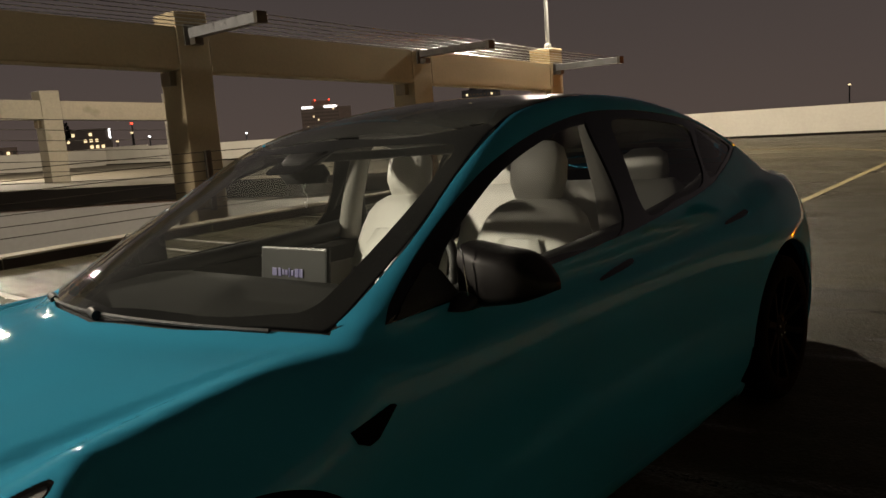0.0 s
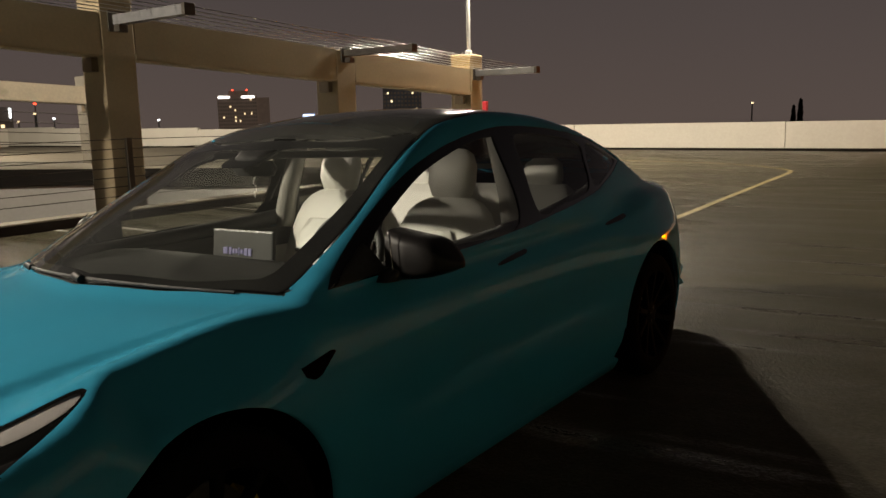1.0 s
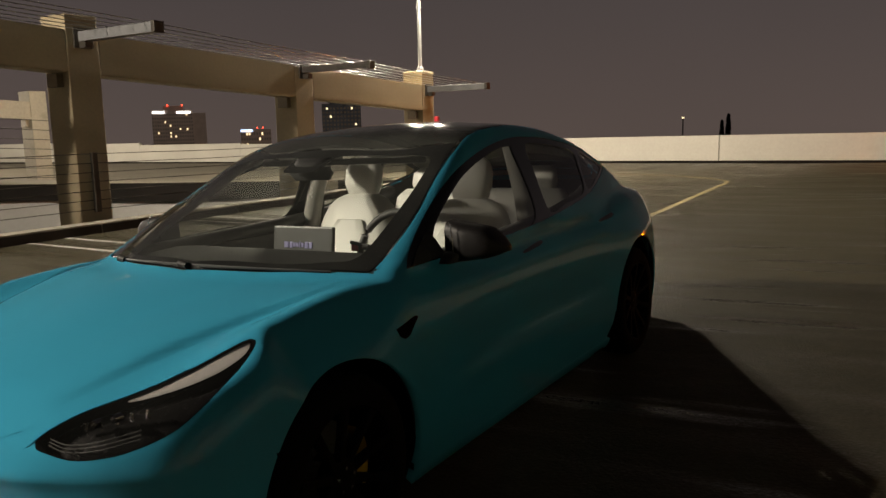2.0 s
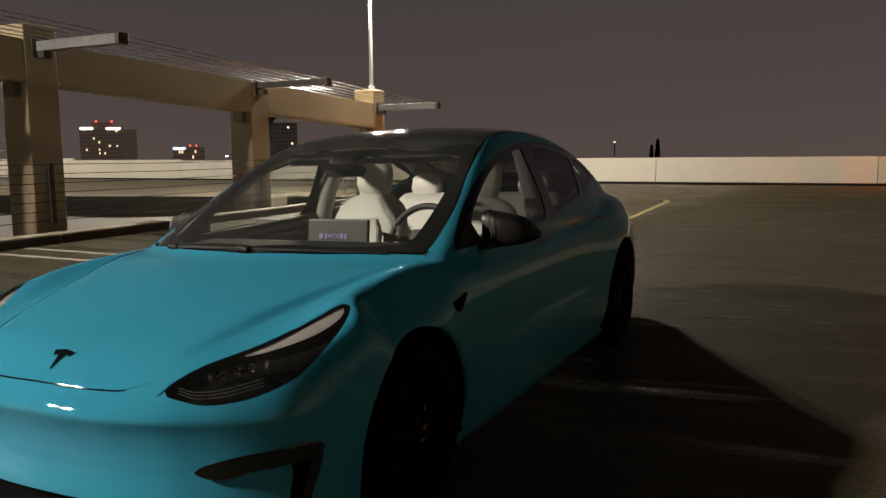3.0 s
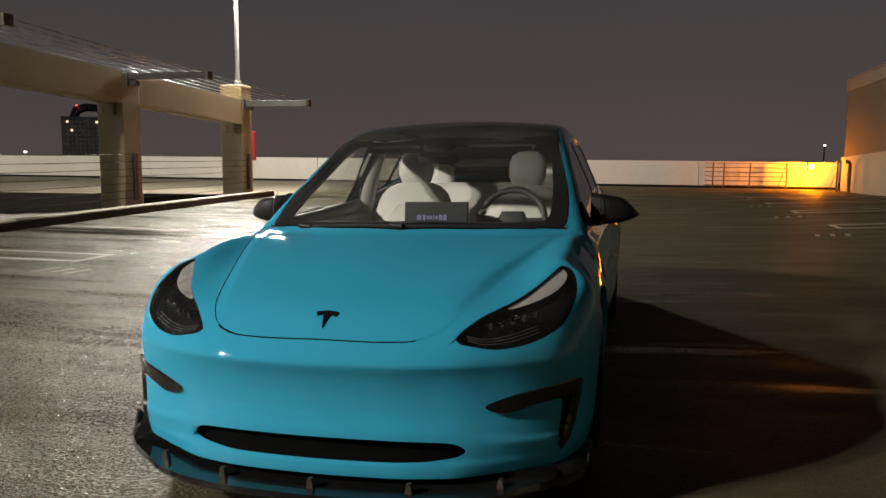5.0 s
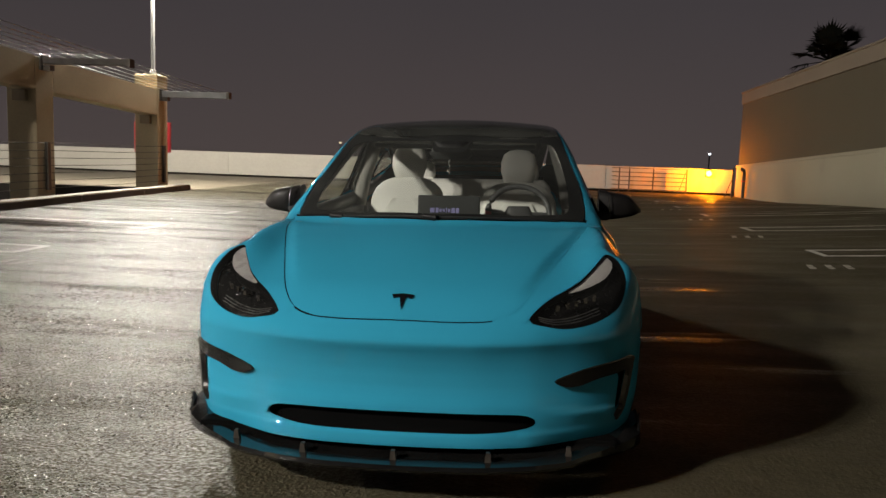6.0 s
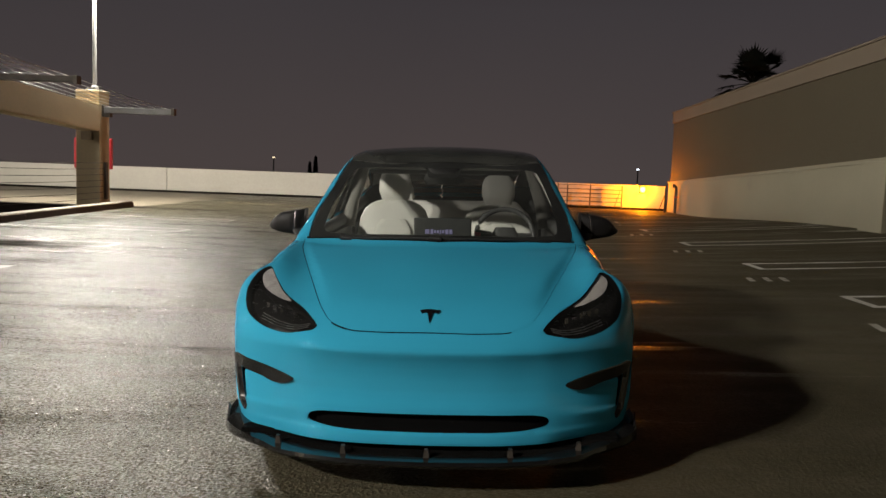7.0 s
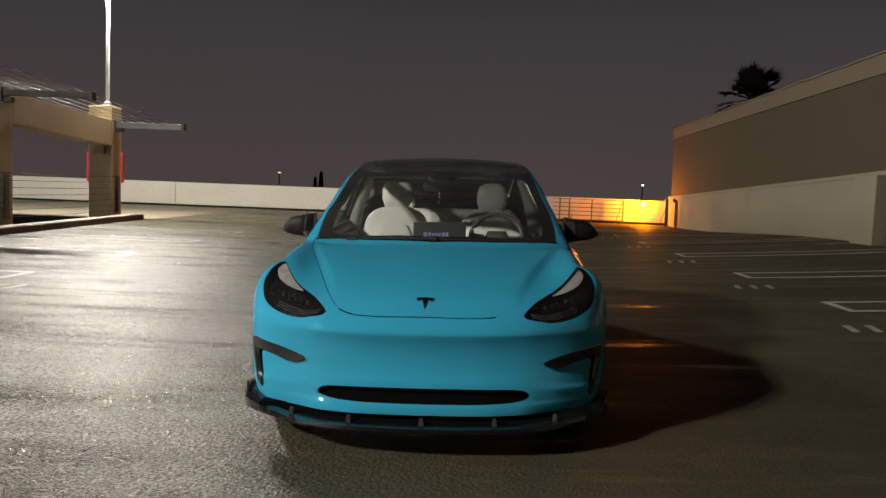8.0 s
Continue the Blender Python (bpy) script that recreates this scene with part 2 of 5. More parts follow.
    b1, b2 = n.new("ShaderNodeBump"), n.new("ShaderNodeBump")
    b1.inputs["Distance"].default_value, b2.inputs["Distance"].default_value = .0055, .030
    height = math_node("MULTIPLY", height, ramped(dry_side, 0.0, .34, .9, .3))
    l.new(height, b1.inputs["Height"])
    l.new(wave, b2.inputs["Height"])
    l.new(b2.outputs[0], b1.inputs["Normal"])
    l.new(b1.outputs[0], b.inputs["Normal"])
    return m


DECK = deck_material()

# ---- building tools ----
from mathutils.geometry import delaunay_2d_cdt


def part(name, bm, material, parent=None, label="", smooth=None):
    """Links a bmesh as one mesh object, under a thing or a part; smooth: the angle up to which edges shade round."""
    me = bpy.data.meshes.new(name)
    bm.to_mesh(me)
    bm.free()
    me.materials.append(material)
    if smooth:
        me.polygons.foreach_set("use_smooth", [True] * len(me.polygons))
        me.set_sharp_from_angle(angle=radians(smooth))
    ob = new(name, me)
    if parent:
        ob.parent = parent
    return tagged(ob, label=label)


def thing(name, label, category, m=None, group="", kind=""):
    """An Empty at a thing's base, to carry its parts."""
    ob = new(name)
    ob.empty_display_size = .2
    if m is not None:
        ob.matrix_basis = m
    return tagged(ob, label, category, group, kind)


def slab(x0, x1, y0, y1, z0, z1, bevel=.01, bm=None, m=None):
    """A box with worn, rounded edges."""
    bm = bm or bmesh.new()
    vs = bmesh.ops.create_cube(bm, size=1)["verts"]
    for v in vs:
        v.co = Vector(((x0 + x1) / 2 + v.co.x * (x1 - x0), (y0 + y1) / 2 + v.co.y * (y1 - y0), (z0 + z1) / 2 + v.co.z * (z1 - z0)))
    if m is not None:
        bmesh.ops.transform(bm, matrix=m, verts=vs)
    if bevel:
        es = list({e for v in vs for e in v.link_edges})
        bmesh.ops.bevel(bm, geom=es, offset=bevel, segments=2, profile=.6, affect="EDGES")
    return bm


def tube(points, radius, sides=8, bm=None, closed=False):
    """A round bar along points; radius may be one number or one for each point."""
    bm = bm or bmesh.new()
    pts = [Vector(p) for p in points]
    rad = list(radius) if hasattr(radius, "__len__") else [radius] * len(pts)
    rings = []
    up = Vector((.137, .241, 1)).normalized()
    n = len(pts)
    for i, p in enumerate(pts):
        a = pts[(i - 1) % n] if closed or i else p
        b = pts[(i + 1) % n] if closed or i < n - 1 else p
        d = (b - a).normalized()
        u = d.cross(up if abs(d.dot(up)) < .95 else Vector((1, 0, 0))).normalized()
        w = d.cross(u)
        rings.append([bm.verts.new(p + (u * math.cos(k * math.tau / sides) + w * math.sin(k * math.tau / sides)) * rad[i]) for k in range(sides)])
    for i in range(n if closed else n - 1):
        r, s = rings[i], rings[(i + 1) % n]
        for k in range(sides):
            bm.faces.new((r[k], r[(k + 1) % sides], s[(k + 1) % sides], s[k]))
    if not closed:
        bm.faces.new(rings[0][::-1])
        bm.faces.new(rings[-1])
    bmesh.ops.recalc_face_normals(bm, faces=bm.faces)
    return bm


def lathe(profile, sides=48, bm=None, m=None, arc=math.tau):
    """A form turned about the local x axis from (x, radius) pairs."""
    bm = bm or bmesh.new()
    whole = arc > 6.28
    n = sides if whole else sides + 1
    rings = [[bm.verts.new((x, r * math.cos(k * arc / sides), r * math.sin(k * arc / sides))) for k in range(n)] for x, r in profile]
    for a, b in zip(rings, rings[1:]):
        for k in range(sides):
            bm.faces.new((a[k], a[(k + 1) % n], b[(k + 1) % n], b[k]))
    bmesh.ops.recalc_face_normals(bm, faces=bm.faces)
    if m is not None:
        bmesh.ops.transform(bm, matrix=m, verts=[v for r in rings for v in r])
    return bm


def plate(outline, thick, axis="z", bm=None, at=0.0, bevel=0.0):
    """A flat piece of the given outline, thick along one axis from at."""
    bm = bm or bmesh.new()

    def put(a, b, h):
        return {"x": (h, a, b), "y": (a, h, b), "z": (a, b, h)}[axis]
    lo = [bm.verts.new(put(a, b, at)) for a, b in outline]
    hi = [bm.verts.new(put(a, b, at + thick)) for a, b in outline]
    fs = [bm.faces.new(lo[::-1]), bm.faces.new(hi)]
    for i in range(len(lo)):
        j = (i + 1) % len(lo)
        fs.append(bm.faces.new((lo[i], lo[j], hi[j], hi[i])))
    bmesh.ops.recalc_face_normals(bm, faces=fs)
    if bevel:
        bmesh.ops.bevel(bm, geom=list({e for f in fs[:2] for e in f.edges}), offset=bevel, segments=2, affect="EDGES")
    return bm


def loop(points, per=6, closed=True):
    """A smooth curve through points (any dimension), per steps between each two."""
    P = np.array(points, float)
    n = len(P)
    out = []
    for i in range(n if closed else n - 1):
        if closed:
            a, b, c, d = P[(i - 1) % n], P[i], P[(i + 1) % n], P[(i + 2) % n]
        else:
            a, b, c, d = P[max(i - 1, 0)], P[i], P[i + 1], P[min(i + 2, n - 1)]
        for k in range(per):
            t = k / per
            out.append(b + .5 * t * (c - a + t * (2 * a - 5 * b + 4 * c - d + t * (3 * (b - c) + d - a))))
    if not closed:
        out.append(P[-1])
    return np.array(out)


def even(points, step, closed=True):
    """The same line cut into even steps."""
    P = np.array(points, float)
    if closed:
        P = np.vstack([P, P[:1]])
    s = np.concatenate([[0], np.cumsum(np.linalg.norm(np.diff(P, axis=0), axis=1))])
    n = max(int(round(s[-1] / step)), 3)
    t = np.linspace(0, s[-1], n + 1)[:-1] if closed else np.linspace(0, s[-1], n + 1)
    return np.stack([np.interp(t, s, P[:, i]) for i in range(P.shape[1])], 1)


def within(pts, poly):
    """Which points lie inside a closed outline."""
    x, y = pts[:, 0], pts[:, 1]
    res = np.zeros(len(pts), bool)
    a, b = poly, np.roll(poly, -1, axis=0)
    for (x1, y1), (x2, y2) in zip(a, b):
        if y1 != y2:
            res ^= ((y1 > y) != (y2 > y)) & (x < (x2 - x1) * (y - y1) / (y2 - y1) + x1)
    return res


def clearance(pts, poly):
    """Distance from points to an outline's edges."""
    best = np.full(len(pts), 1e9)
    for p, q in zip(poly, np.roll(poly, -1, axis=0)):
        d = q - p
        t = np.clip(((pts - p) @ d) / max(d @ d, 1e-12), 0, 1)
        best = np.minimum(best, np.linalg.norm(pts - p - t[:, None] * d, axis=1))
    return best


def mesh_region(outer, holes, step):
    """Triangles that fill an outline with holes: points and triples."""
    lines = [outer, *holes]
    lo, hi = outer.min(0), outer.max(0)
    gx, gy = np.meshgrid(np.arange(lo[0], hi[0], step), np.arange(lo[1], hi[1], step * .87))
    gx = gx + (np.arange(gx.shape[0]) % 2)[:, None] * step * .5
    grid = np.stack([gx.ravel(), gy.ravel()], 1)
    keep = within(grid, outer) & (clearance(grid, outer) > step * .45)
    for h in holes:
        keep &= ~within(grid, h) & (clearance(grid, h) > step * .45)
    pts, edges, k = [], [], 0
    for ln in lines:
        pts += [tuple(p) for p in ln]
        edges += [(k + i, k + (i + 1) % len(ln)) for i in range(len(ln))]
        k += len(ln)
    pts += [tuple(p) for p in grid[keep]]
    vs, _, fs, _, _, _ = delaunay_2d_cdt([Vector(p) for p in pts], edges, [], 0, 1e-5)
    V = np.array([tuple(v) for v in vs])
    T = np.array([f for f in fs if len(f) == 3])
    mid = V[T].mean(1)
    ok = within(mid, outer)
    for h in holes:
        ok &= ~within(mid, h)
    return V, T[ok]
# ---- the car's outer form: smooth curves along its length, blended into one skin ----
# car frame: x across (driver's side positive), y from the nose (0) to the tail (4.69), z up from the ground


def curve(*pts):
    """A smooth monotone curve through (x, y) pairs, held flat beyond its ends."""
    X, Y = np.array(pts, float).T
    h = np.diff(X)
    d = np.diff(Y) / h
    m = np.zeros(len(X))
    m[0], m[-1] = d[0], d[-1]
    for i in range(1, len(X) - 1):
        if d[i - 1] * d[i] > 0:
            w1, w2 = 2 * h[i] + h[i - 1], h[i] + 2 * h[i - 1]
            m[i] = (w1 + w2) / (w1 / d[i - 1] + w2 / d[i])

    def value(x):
        x = np.clip(np.asarray(x, float), X[0], X[-1])
        i = np.clip(np.searchsorted(X, x) - 1, 0, len(h) - 1)
        t = (x - X[i]) / h[i]
        return (2 * t**3 - 3 * t**2 + 1) * Y[i] + (t**3 - 2 * t**2 + t) * h[i] * m[i] + (3 * t**2 - 2 * t**3) * Y[i + 1] + (t**3 - t**2) * h[i] * m[i + 1]
    return value


def ease(t):
    t = np.clip(t, 0, 1)
    return t * t * (3 - 2 * t)


def smax(a, b, k):
    h = np.clip(k - np.abs(a - b), 0, None) / k
    return np.maximum(a, b) + h * h * k * 0.25


hood_z = curve((-.05, .56), (0, .610), (.04, .648), (.08, .678), (.13, .709), (.25, .752), (.5, .822), (.8, .883), (1.1, .925), (1.4, .945), (3.0, .95), (3.4, .985), (3.7, 1.02), (3.9, 1.035), (4.3, 1.035), (4.55, 1.015), (4.66, .93), (4.75, .7))
crest = curve((.15, 0), (.45, .033), (.58, .055), (.68, .063), (.8, .060), (.9, .054), (1.15, .034), (1.45, 0), (2.3, 0), (3.6, .022), (4.3, .012), (4.6, 0))
hood_x = curve((.2, .455), (.3, .495), (.52, .565), (.68, .615), (.98, .70), (1.235, .742))
roll = curve((.16, 0), (.34, .009), (.55, .016), (.95, .015), (1.12, .007), (1.22, 0), (2, 0))
crest_x = curve((.3, .73), (.6, .772), (.83, .79), (1.05, .79), (1.25, .78))
half_w = curve((-.1, .80), (.15, .845), (.3, .885), (.5, .912), (.84, .925), (1.4, .908), (2.3, .905), (3.2, .915), (3.72, .926), (4.1, .895), (4.3, .845), (4.5, .765), (4.69, .66))
side_in = curve((.05, .10), (.12, .065), (.2, .035), (.35, .006), (.5, 0), (.65, .006), (.78, .026), (.88, .06), (.96, .10), (1.1, .2))
nose_y = curve((-.25, .012), (0, 0), (.25, .012), (.45, .05), (.6, .108), (.72, .172), (.82, .245), (.88, .315), (.93, .43), (1.0, .7))
nose_in = curve((.05, .05), (.16, .02), (.20, .0), (.235, .004), (.25, .014), (.30, .024), (.335, .030), (.37, .042), (.41, .050), (.45, .051), (.49, .046), (.52, .038), (.545, .028), (.563, .017), (.575, .020), (.60, .034), (.64, .062), (.68, .094), (.75, .16))
roof_z = curve((-1.5, -1.2), (.3, .2), (.9, .84), (1.05, .935), (1.2, 1.022), (1.4, 1.128), (1.6, 1.222), (1.8, 1.305), (2.0, 1.380), (2.2, 1.434), (2.4, 1.463), (2.6, 1.471), (2.9, 1.457), (3.2, 1.415), (3.5, 1.346), (3.8, 1.254), (4.1, 1.148), (4.5, 1.0), (5.0, .5), (7, -1))
bow = curve((1.0, .25), (1.6, .22), (2.2, .10), (3.0, .10), (4.2, .2))
belt_w = curve((1.0, .80), (1.3, .815), (2.2, .825), (3.2, .82), (3.7, .785), (4.2, .70), (4.6, .6))


def skin(p):
    """Below 0 inside the car's outer form, above 0 outside."""
    x, y, z = np.abs(p[..., 0]), p[..., 1], p[..., 2]
    cx = crest_x(y)
    top = z - (hood_z(y) - .052 * (x / .7) ** 2 + crest(y) * np.where(x < cx, np.exp(-((x - cx) / .118) ** 2), 1.0))
    hx = hood_x(y)
    top = top - roll(y) * ease((x - hx + .36) / .30) * ease((hx + .004 - x) / .055)
    crease = hood_z(y) - .052 * (cx / .7) ** 2 + crest(y) - .003
    shoulder = (x - cx) * .80 + (z - crease) * .60 - .075 * (1 - ease((y - .52) / .17) * ease((1.42 - y) / .40))
    ledge_z = .430 + .055 * np.clip((y - 1.5) / .6, 0, 1) ** .7
    hollow = .015 * np.exp(-((z - ledge_z - .065) / np.where(z < ledge_z + .065, .050, .12)) ** 2) * np.clip((y - 1.25) / .5, 0, 1) * np.clip((3.30 - y) / .5, 0, 1)
    flare = .012 * (np.exp(-((y - .84) / .36) ** 4) + np.exp(-((y - 3.72) / .36) ** 4)) * np.exp(-((z - .5) / .22) ** 2)
    flare = flare + .020 * np.exp(-((y - 3.62) / .42) ** 2) * np.exp(-((z - .76) / np.where(z < .76, .25, .075)) ** 2)
    side = x - (half_w(y) - side_in(z) - hollow + flare)
    fall = ease((x - .28) / .50)
    calm = np.where(z < .565, 1 - .78 * fall, 1 - .5 * np.clip((x - .30) / .35, 0, 1))
    front = nose_y(x) + .017 + (nose_in(z) - .017) * calm - y
    ridge = .322 - .015 * ease((x - .5) / .3)
    front = front + (.24 * np.clip(ridge - .006 - z, 0, None) - .010 * ease((ridge - z) / .035 + .5)) * ease((x - .44) / .22)
    tail = y - (4.69 - .40 * np.clip(x / .85, 0, 2) ** 3 - .10 * np.clip((.75 - z) / .5, 0, 1) ** 2)
    soft = .065 - .022 * np.clip((y - .25) / .2, 0, 1) * np.clip((1.35 - y) / .3, 0, 1)
    low = smax(smax(smax(top, side, soft), shoulder, .022), smax(front, tail, .05), .09)
    low = smax(low, .13 - z, .05)
    dz = np.clip(z - .93, 0, None)
    cab = smax(z - (roof_z(y) - bow(y) * x * x), x - (belt_w(y) - .37 * dz - .12 * dz * dz), .055)
    return -smax(-low, -cab, .035)


def shoot(o, d, near=0.0, far=1.6):
    """Where rays that start inside the form at o leave it along d."""
    o, d = np.asarray(o, float), np.asarray(d, float)
    a, b = np.full(len(o), near), np.full(len(o), far)
    n = 40
    ts = np.linspace(near, far, n)
    inside = np.stack([skin(o + d * t) for t in ts]) < 0
    last = n - 1 - np.argmax(inside[::-1], axis=0)
    last = np.where(inside.any(axis=0), np.minimum(last, n - 2), 0)
    a, b = ts[last], ts[last + 1]
    for _ in range(22):
        m = (a + b) / 2
        ins = skin(o + d * m[:, None]) < 0
        a, b = np.where(ins, m, a), np.where(ins, b, m)
    return o + d * ((a + b) / 2)[:, None]


def outward(p):
    """The outward normals of the form at p."""
    e = 4e-3
    g = np.stack([skin(p + np.eye(3)[i] * e) - skin(p - np.eye(3)[i] * e) for i in range(3)], -1)
    return g / np.maximum(np.linalg.norm(g, axis=-1, keepdims=True), 1e-9)

# ---- the car's panels, cut from its form ----
CAR = thing("electric_sedan", "teal wrapped electric sedan with black roof, parked on wet deck", "car", pose(0, 0, 0, 0, -1.203, 0))


class View:
    """A way to look at the form: from 2D (a, b) to a ray that starts inside, and back."""

    def __init__(self, d=None, inside=(0, 2.2, .6), axis_y=None):
        self.axis_y = axis_y
        if axis_y is None:
            d = np.array(d, float)
            self.d = d / np.linalg.norm(d)
            self.u = np.cross((0, 0, 1), self.d) if abs(self.d[2]) < .95 else np.array((1.0, 0, 0))
            self.u /= np.linalg.norm(self.u)
            self.v = np.cross(self.d, self.u)
            self.h = np.dot(inside, self.d)

    def flat(self, p):
        p = np.atleast_2d(np.asarray(p, float))
        if self.axis_y is not None:
            return np.stack([np.arctan2(p[:, 0], (self.axis_y - p[:, 1]) * (1 if self.axis_y < 2 else -1)) * .8, p[:, 2]], 1)
        return np.stack([p @ self.u, p @ self.v], 1)

    def solid(self, q):
        if self.axis_y is not None:
            a = q[:, 0] / .8
            o = np.stack([a * 0, a * 0 + self.axis_y, q[:, 1]], 1)
            return shoot(o, np.stack([np.sin(a), -np.cos(a) * (1 if self.axis_y < 2 else -1), a * 0], 1))
        o = q[:, :1] * self.u + q[:, 1:] * self.v + self.h * self.d
        return shoot(o, np.repeat(self.d[None], len(q), 0), far=2.0)


def flip(p):
    return np.asarray(p, float) * (-1, 1, 1)


def skin_mesh(view, outer, holes, step, lift, thick, mirror):
    V, T = mesh_region(outer, holes, step)
    P = view.solid(V)
    N = outward(P)
    P = P + N * lift
    e1, e2 = P[T[:, 1]] - P[T[:, 0]], P[T[:, 2]] - P[T[:, 0]]
    wrong = (np.cross(e1, e2) * N[T].mean(1)).sum(1) < 0
    T[wrong] = T[wrong][:, ::-1]
    faces = [tuple(int(i) for i in t) for t in T]
    count = {}
    for t in faces:
        for i in range(3):
            count[(t[i], t[(i + 1) % 3])] = 1
    rim = [(a, b) for a, b in count if (b, a) not in count]
    ring = sorted({i for e in rim for i in e})
    at = {i: len(P) + k for k, i in enumerate(ring)}
    P = np.vstack([P, P[ring] - N[ring] * thick])
    N = np.vstack([N, N[ring]])
    if thick:
        faces += [(b, a, at[a], at[b]) for a, b in rim]
    if mirror:
        P, N, faces = flip(P), flip(N), [f[::-1] for f in faces]
    me = bpy.data.meshes.new("panel")
    me.from_pydata(P.tolist(), [], faces)
    me.polygons.foreach_set("use_smooth", [True] * len(me.polygons))
    me.normals_split_custom_set_from_vertices(N.tolist())
    return me


def panel(name, view, outer, material, parent, holes=(), step=.035, lift=0.0, thick=.012, label="", mirror=False):
    """A piece of the car's skin inside an outline of points on the form."""
    o = even(view.flat(outer), step * .5)
    hs = [even(view.flat(h), step * .4) for h in holes]
    me = skin_mesh(view, o, hs, step, lift, thick, mirror)
    me.name = name
    me.materials.append(material)
    ob = new(name, me)
    ob.parent = parent
    return tagged(ob, label=label)


TOP, SIDE, NOSE, TAIL = View((0, 0, 1), (0, 2.2, .5)), View((1, 0, 0), (.3, 2, .5)), View(axis_y=1.0), View(axis_y=3.6)
CORNER = View((.42, -.62, .66), (.35, .8, .45))
FENDER = View((.78, -.12, .61), (.35, .9, .4))
RAIL = View((.72, 0, .69), (.2, 2.4, .8))


def on(view, pts):
    """Points of the form below the given 3D guide points, along a view."""
    return view.solid(view.flat(pts))


WHEEL_F, WHEEL_R, AXLE_Z, ARCH_R = .845, 3.72, .335, .385


def arch(yc, a0, a1, n=22, r=ARCH_R):
    return on(SIDE, [(.9, yc + r * math.cos(radians(a)), AXLE_Z + r * math.sin(radians(a))) for a in np.linspace(a0, a1, n)])


# outlines, driver's side, as (x, y, z)
HEADLIGHT = loop([(.470, .114, .654), (.545, .117, .632), (.625, .142, .625), (.72, .20, .640), (.80, .285, .676), (.832, .38, .728),
                  (.832, .49, .772), (.806, .585, .812), (.770, .60, .834), (.734, .50, .815), (.672, .37, .772), (.605, .285, .738), (.53, .20, .705)])
HOOD_LINE = loop([(0, .078, .654), (.13, .080, .655), (.24, .087, .658), (.335, .102, .664), (.410, .137, .686), (.455, .20, .71), (.495, .30, .745), (.565, .52, .803), (.615, .68, .84), (.70, .98, .90), (.742, 1.235, .92)], closed=False)
HOOD_NOSE, HOOD_SIDE = HOOD_LINE[:19], HOOD_LINE[18:]
HEADLIGHT, HOOD_SIDE, HOOD_NOSE = on(CORNER, HEADLIGHT), on(TOP, HOOD_SIDE), on(TOP, HOOD_NOSE)
HOOD_REAR = loop([(.742, 1.235, .92), (.62, 1.185, .925), (.34, 1.075, .928), (0, 1.02, .926)], closed=False)
BELT = loop([(.82, 1.335, .918), (.822, 1.6, .925), (.822, 2.0, .937), (.815, 2.35, .952), (.805, 2.76, .98), (.78, 3.23, 1.035), (.735, 3.54, 1.102), (.69, 3.74, 1.168)], closed=False)
DLO_TOP = loop([(.69, 3.74, 1.168), (.665, 3.67, 1.208), (.652, 3.47, 1.282), (.648, 3.11, 1.347), (.642, 2.81, 1.376), (.644, 2.53, 1.374), (.666, 2.22, 1.328), (.698, 1.94, 1.256),
                (.728, 1.73, 1.174), (.763, 1.535, 1.072), (.80, 1.385, .974), (.82, 1.335, .918)], closed=False)
ROOF_EDGE = loop([(.735, 1.262, .935), (.737, 1.34, .972), (.718, 1.563, 1.09), (.668, 1.81, 1.23), (.627, 2.04, 1.333), (.606, 2.24, 1.40), (.585, 2.7, 1.435), (.585, 3.1, 1.40),
                  (.575, 3.5, 1.30), (.55, 3.85, 1.17)], closed=False)
GRILLE = loop([(.507, .084, .272), (.47, .084, .304), (.36, .06, .313), (.12, .036, .316), (-.12, .036, .316), (-.36, .06, .313), (-.47, .084, .304), (-.507, .084, .272), (-.455, .06, .255), (-.30, .025, .247), (-.10, 0, .246), (.10, 0, .246), (.30, .025, .247), (.455, .06, .255)], per=4)
FOG = loop([(.570, .115, .423), (.61, .128, .442), (.70, .165, .466), (.79, .225, .480), (.862, .305, .488), (.866, .32, .455), (.848, .31, .41), (.826, .285, .323), (.80, .25, .27), (.792, .242, .262), (.786, .244, .288),
            (.797, .254, .36), (.800, .257, .428), (.738, .207, .430), (.65, .16, .412), (.60, .135, .410)], per=4)

hood = panel("hood", TOP, np.vstack([HOOD_NOSE[:-1], HOOD_SIDE[:-1], HOOD_REAR[:-1], flip(HOOD_REAR)[::-1][:-1], flip(HOOD_SIDE)[::-1][:-1], flip(HOOD_NOSE)[::-1][:-1]]), PAINT, CAR, step=.024, lift=.0, thick=.03)

SEAM = on(SIDE, [(.9, .392, .712), (.9, .425, .692), (.9, .465, .655)])

# front bumper: from the hood's nose down to the chin, round to both wheel arches
seam = [tuple(HOOD_NOSE[-1] - (0, .003, .003)), tuple(HOOD_SIDE[6] + (.004, 0, -.003)), (.443, .124, .669), (.471, .111, .652)]
light_low = [tuple(p) for p in HEADLIGHT[2:31]]
half = [*(HOOD_NOSE[2:-1] - (0, .003, .0025)), *seam, *light_low, *(SEAM + (0, .004, .002)), *arch(WHEEL_F, 147, 196, 8), *on(SIDE, [(.9, .49, .205)]), (.80, .25, .20), (.72, .19, .197), (.55, .09, .195), (.30, .03, .196)]
half = np.array(half)
bumper = panel("front_bumper", NOSE, np.vstack([half, [(0, .01, .197)], flip(half)[::-1], [HOOD_NOSE[0] - (0, .003, .0025)]]), PAINT, CAR, holes=[GRILLE, FOG, flip(FOG)], step=.019, thick=.02)
